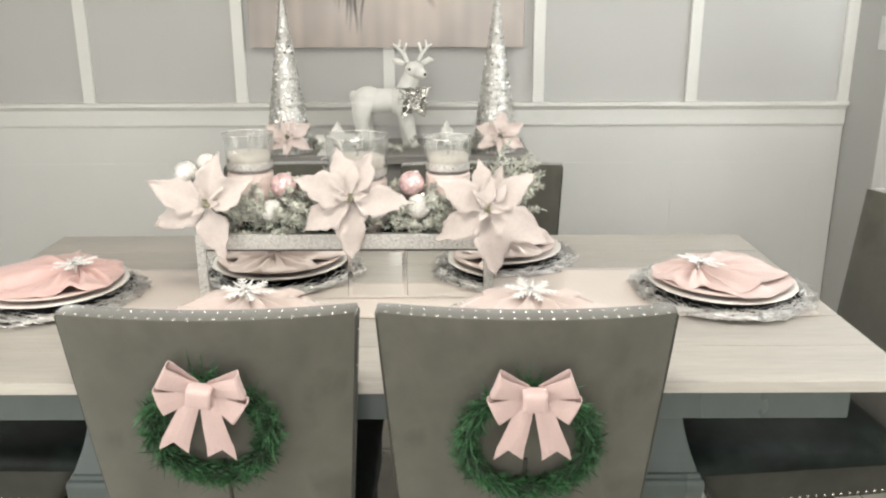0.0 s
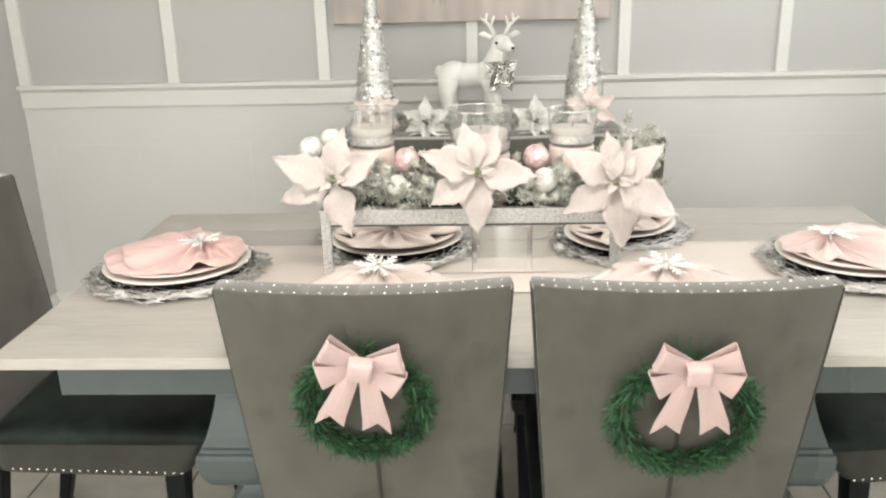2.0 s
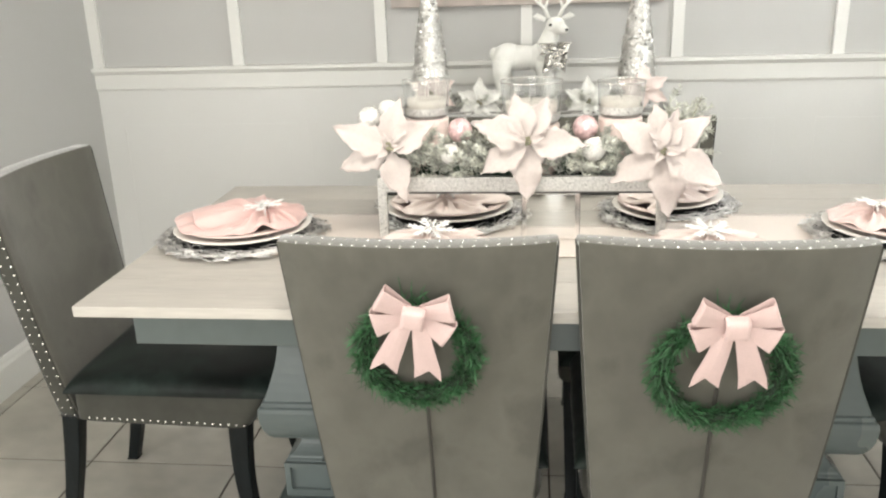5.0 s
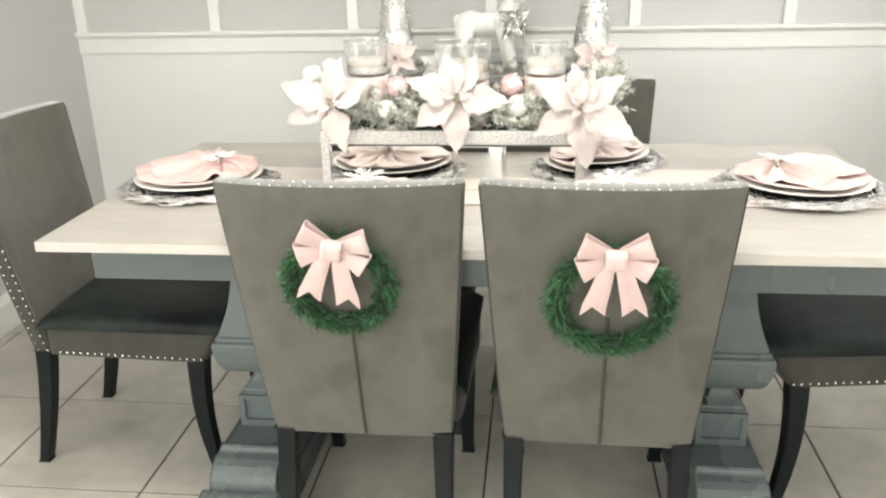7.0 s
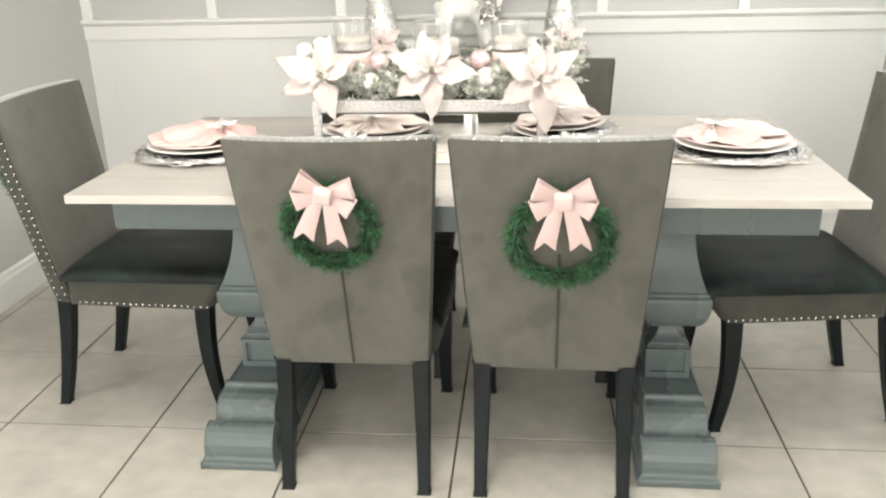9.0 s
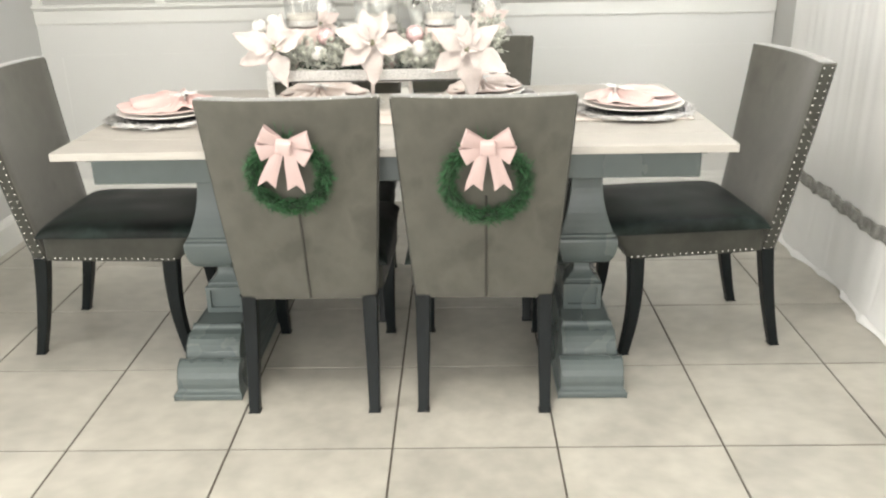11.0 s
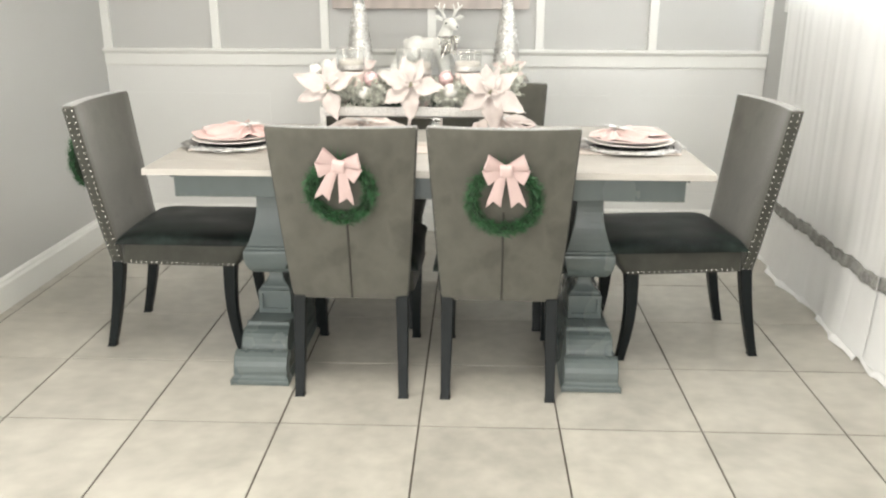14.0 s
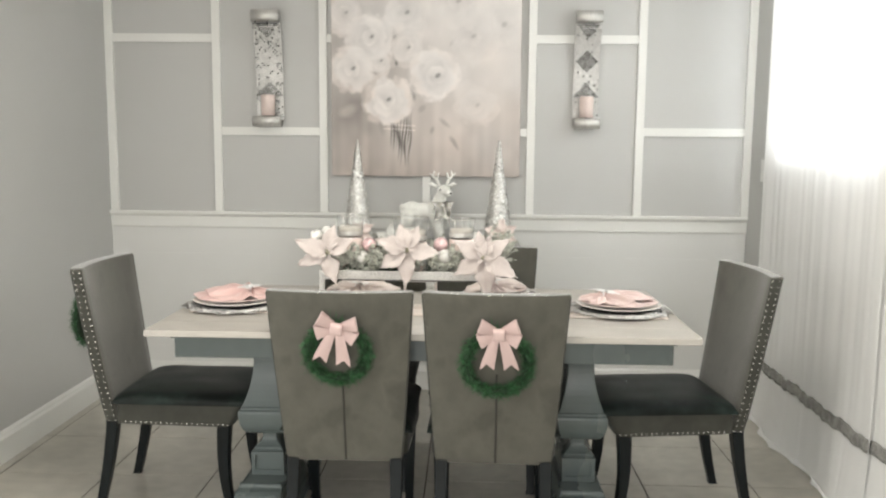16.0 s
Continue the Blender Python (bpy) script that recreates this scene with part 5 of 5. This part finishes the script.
rgba = np.stack([lum * (1 + 0.16 * warm), lum * (1 - 0.22 * warm), lum * (1 - 0.46 * warm), np.ones_like(lum)], -1)
col.data.foreach_set("color", rgba.reshape(-1).astype(np.float32))

# ---- wall sconces ----


def sconce(x, z0, z1, w, seed, diamonds):
    rg = random.Random(seed)
    s = thing("wall_sconce", "silver mosaic ribbon wall sconce holding a pink candle", "sconce", pose(x, WY1, z0), "wall sconces")
    H = z1 - z0
    # a rolled foot, an S up the wall, and a scroll that curls forward
    path = [(-0.098 - 0.026 * math.cos(a), 0.030 - 0.028 * math.sin(a)) for a in np.linspace(-0.9, 1.5, 9)] + [(-0.070, 0.003), (-0.045, 0.012), (-0.026, 0.034)]
    for t in np.linspace(0.09, 0.86, 24):
        path.append((-0.018 - 0.062 * max(0.0, (t - 0.42) / 0.44) ** 1.6, H * t))
    path += [(-0.100 + 0.030 * math.cos(a), H - 0.032 + 0.031 * math.sin(a)) for a in np.linspace(-0.7, 4.2, 18)]
    g = Geo()
    n = len(path)
    g.add([(sx * w / 2, y, z) for y, z in path for sx in (-1, 1)], [(2 * i, 2 * i + 1, 2 * i + 3, 2 * i + 2) for i in range(n - 1)])
    thicken(part("ribbon", g, GLITTER, s, "curved silver ribbon", smooth=True), 0.005)
    # mosaic pieces on the front of the ribbon
    lit, drk = Geo(), Geo()
    cum = [0.0]
    for (y0, q0), (y1, q1) in zip(path[:-1], path[1:]):
        cum.append(cum[-1] + math.hypot(y1 - y0, q1 - q0))
    step = w / 14
    for r_ in range(int(cum[-1] / step)):
        d = (r_ + 0.5) * step
        i = max(k for k in range(n - 1) if cum[k] <= d)
        f = (d - cum[i]) / max(1e-6, cum[i + 1] - cum[i])
        y, z = path[i][0] + f * (path[i + 1][0] - path[i][0]), path[i][1] + f * (path[i + 1][1] - path[i][1])
        tv = Vector((0, path[i + 1][0] - path[i][0], path[i + 1][1] - path[i][1])).normalized()
        nv = Vector((0, -tv.z, tv.y))
        for c in range(14):
            cx = (c - 6.5) * step
            hs = step * 0.44
            o = Vector((cx, y, z)) + nv * 0.0042
            tilt = Vector((rg.gauss(0, 0.06), 0, 0)) + tv * rg.gauss(0, 0.06)
            nn = (nv + tilt).normalized()
            ax = Vector((1, 0, 0)) - nn * nn.x
            ay = nn.cross(ax)
            zn = z / H
            inside = abs(cx) / (w * 0.42) + abs(zn - 0.587) / 0.10 < 1 if diamonds else rg.random() < 0.16
            inside = inside or (0.77 < zn < 0.895 and abs(cx) < w * 0.42 * (zn - 0.77) / 0.11) or (0.27 < zn < 0.405 and abs(cx) < w * 0.40 * (0.405 - zn) / 0.10)
            (drk if inside or rg.random() < 0.03 else lit).add([o - ax * hs - ay * hs, o + ax * hs - ay * hs, o + ax * hs + ay * hs, o - ax * hs + ay * hs], [(0, 1, 2, 3)])
    tagged(part("mosaic", lit, MOSAIC, s, "silver mirror mosaic"), kind="stuff")
    tagged(part("mosaic", drk, DARKGLASS, s, "smoky mirror mosaic"), kind="stuff")
    part("cup", Geo().lathe([(0.0005, 0.030), (0.040, 0.030), (0.043, 0.036), (0.036, 0.046), (0.0005, 0.046)], 28), DARKGLASS, s, "dark dish", smooth=True, m=pose(0, -0.070, 0.012))
    part("candle", Geo().lathe([(0.0005, 0.046), (0.037, 0.046), (0.038, 0.155), (0.033, 0.160), (0.006, 0.156), (0.0005, 0.156)], 28), PINKWAX, s, "pink pillar candle", smooth=True, m=pose(0, -0.070, 0.012))


sconce(-1.106, 1.470, 2.085, 0.148, 2, False)
sconce(0.612, 1.472, 2.085, 0.138, 3, True)

# ---- sheer curtains ----


def curtain(y0, y1, seed, back, label):
    rg = random.Random(seed)
    ph = [rg.uniform(0, 6) for _ in range(5)]
    L = y0 - y1

    def fn(u, z):
        y = y0 - L * u
        a = u * L
        fold = 0.0016 * math.sin(a * 58 + ph[0] + 2.6 * math.sin(a * 5.3 + ph[1])) * (0.4 + 0.6 * math.sin(a * 3.7 + ph[4]) ** 2) + 0.0042 * math.sin(a * 15 + 1.2 * math.sin(a * 4.1) + ph[2] + 0.4 * z) + 0.0005 * math.sin(a * 97 + ph[3] + 1.7 * math.sin(a * 11))
        low = max(0.0, 1 - z / 0.55)
        x = WX1 - 0.052 + back + fold * (0.55 + 0.45 * min(1, z / 0.6)) - 0.022 * low ** 2.2 - 0.010 * low ** 3 * math.sin(a * 9 + ph[4])
        return (x, y + 0.02 * math.sin(a * 31 + ph[1]) * low, z)
    c = thing("sheer_curtain", label, "curtain", None, "sheer curtains at the window")
    part("panel", Geo().grid(lambda u, v: fn(u, 0.004 + 2.50 * v), int(L * 190), 46), SHEER, c, smooth=True)

    def band(u, v):
        x, y, z = fn(u, 0.280 + 0.052 * v + 0.004 * math.sin(u * L * 27 + ph[2]) + 0.003 * math.sin(u * L * 71 + ph[0]))
        return (x - 0.006, y, z)
    thicken(part("lace_band", Geo().grid(band, int(L * 190), 4), LACE, c, "gathered grey lace band", smooth=True), 0.002)

    def hem(u, v):
        # cloth spilling onto the floor
        x, y, z = fn(u, 0.004)
        return (x - 0.030 * v * (0.7 + 0.4 * math.sin(u * L * 9 + ph[0]) + 0.25 * math.sin(u * L * 31 + ph[3])), y, 0.004 + 0.016 * math.sin(math.pi * v) * (1 + 0.5 * math.sin(u * L * 30)))
    part("hem", Geo().grid(hem, int(L * 120), 6), SHEER, c, smooth=True)


curtain(1.640, 0.36, 5, 0.0, "long white sheer curtain with a grey lace band pooling on tiles")
curtain(0.47, -1.05, 6, 0.016, "long white sheer curtain panel hanging beside another panel")

# ---- floor tiles ----
floor = structure("floor", Geo().box(WX0 - 0.12, WX1 + 0.15, WY0 - 0.12, WY1 + 0.12, -0.10, -0.003), GROUT, "beige ceramic tile floor with dark grout")
tile_meshes = {}
# the tiles lie a little askew to the walls
TURN_TILES = pose(-0.1, 0.3, 0, 0, 0, 0.25) @ pose(0.1, -0.3, 0)
nx0, nx1 = math.floor((WX0 + 1.060) / T), math.ceil((WX1 + 1.060) / T)
ny0, ny1 = math.floor((WY0 + 0.184) / T), math.ceil((WY1 + 0.184) / T)
for i in range(nx0, nx1):
    for j in range(ny0, ny1):
        x0, x1 = max(-1.060 + i * T, WX0), min(-1.060 + (i + 1) * T, WX1)
        y0, y1 = max(-0.184 + j * T, WY0), min(-0.184 + (j + 1) * T, WY1)
        if x1 - x0 < 0.02 or y1 - y0 < 0.02:
            continue
        key = (round(x1 - x0, 3), round(y1 - y0, 3))
        if key not in tile_meshes:
            a, b, e, c = key[0] / 2 - 0.0030, key[1] / 2 - 0.0030, 0.0006, 0.0
            g = Geo()
            g.add([(-a, -b, -0.0025), (a, -b, -0.0025), (a, b, -0.0025), (-a, b, -0.0025), (-a + e, -b + e, c), (a - e, -b + e, c), (a - e, b - e, c), (-a + e, b - e, c)],
                  [(4, 5, 6, 7), (0, 1, 5, 4), (1, 2, 6, 5), (2, 3, 7, 6), (3, 0, 4, 7)])
            tile_meshes[key] = g.mesh("tile", TILE)
        part("tile", tile_meshes[key], TILE, floor, m=TURN_TILES @ pose((x0 + x1) / 2, (y0 + y1) / 2, 0))
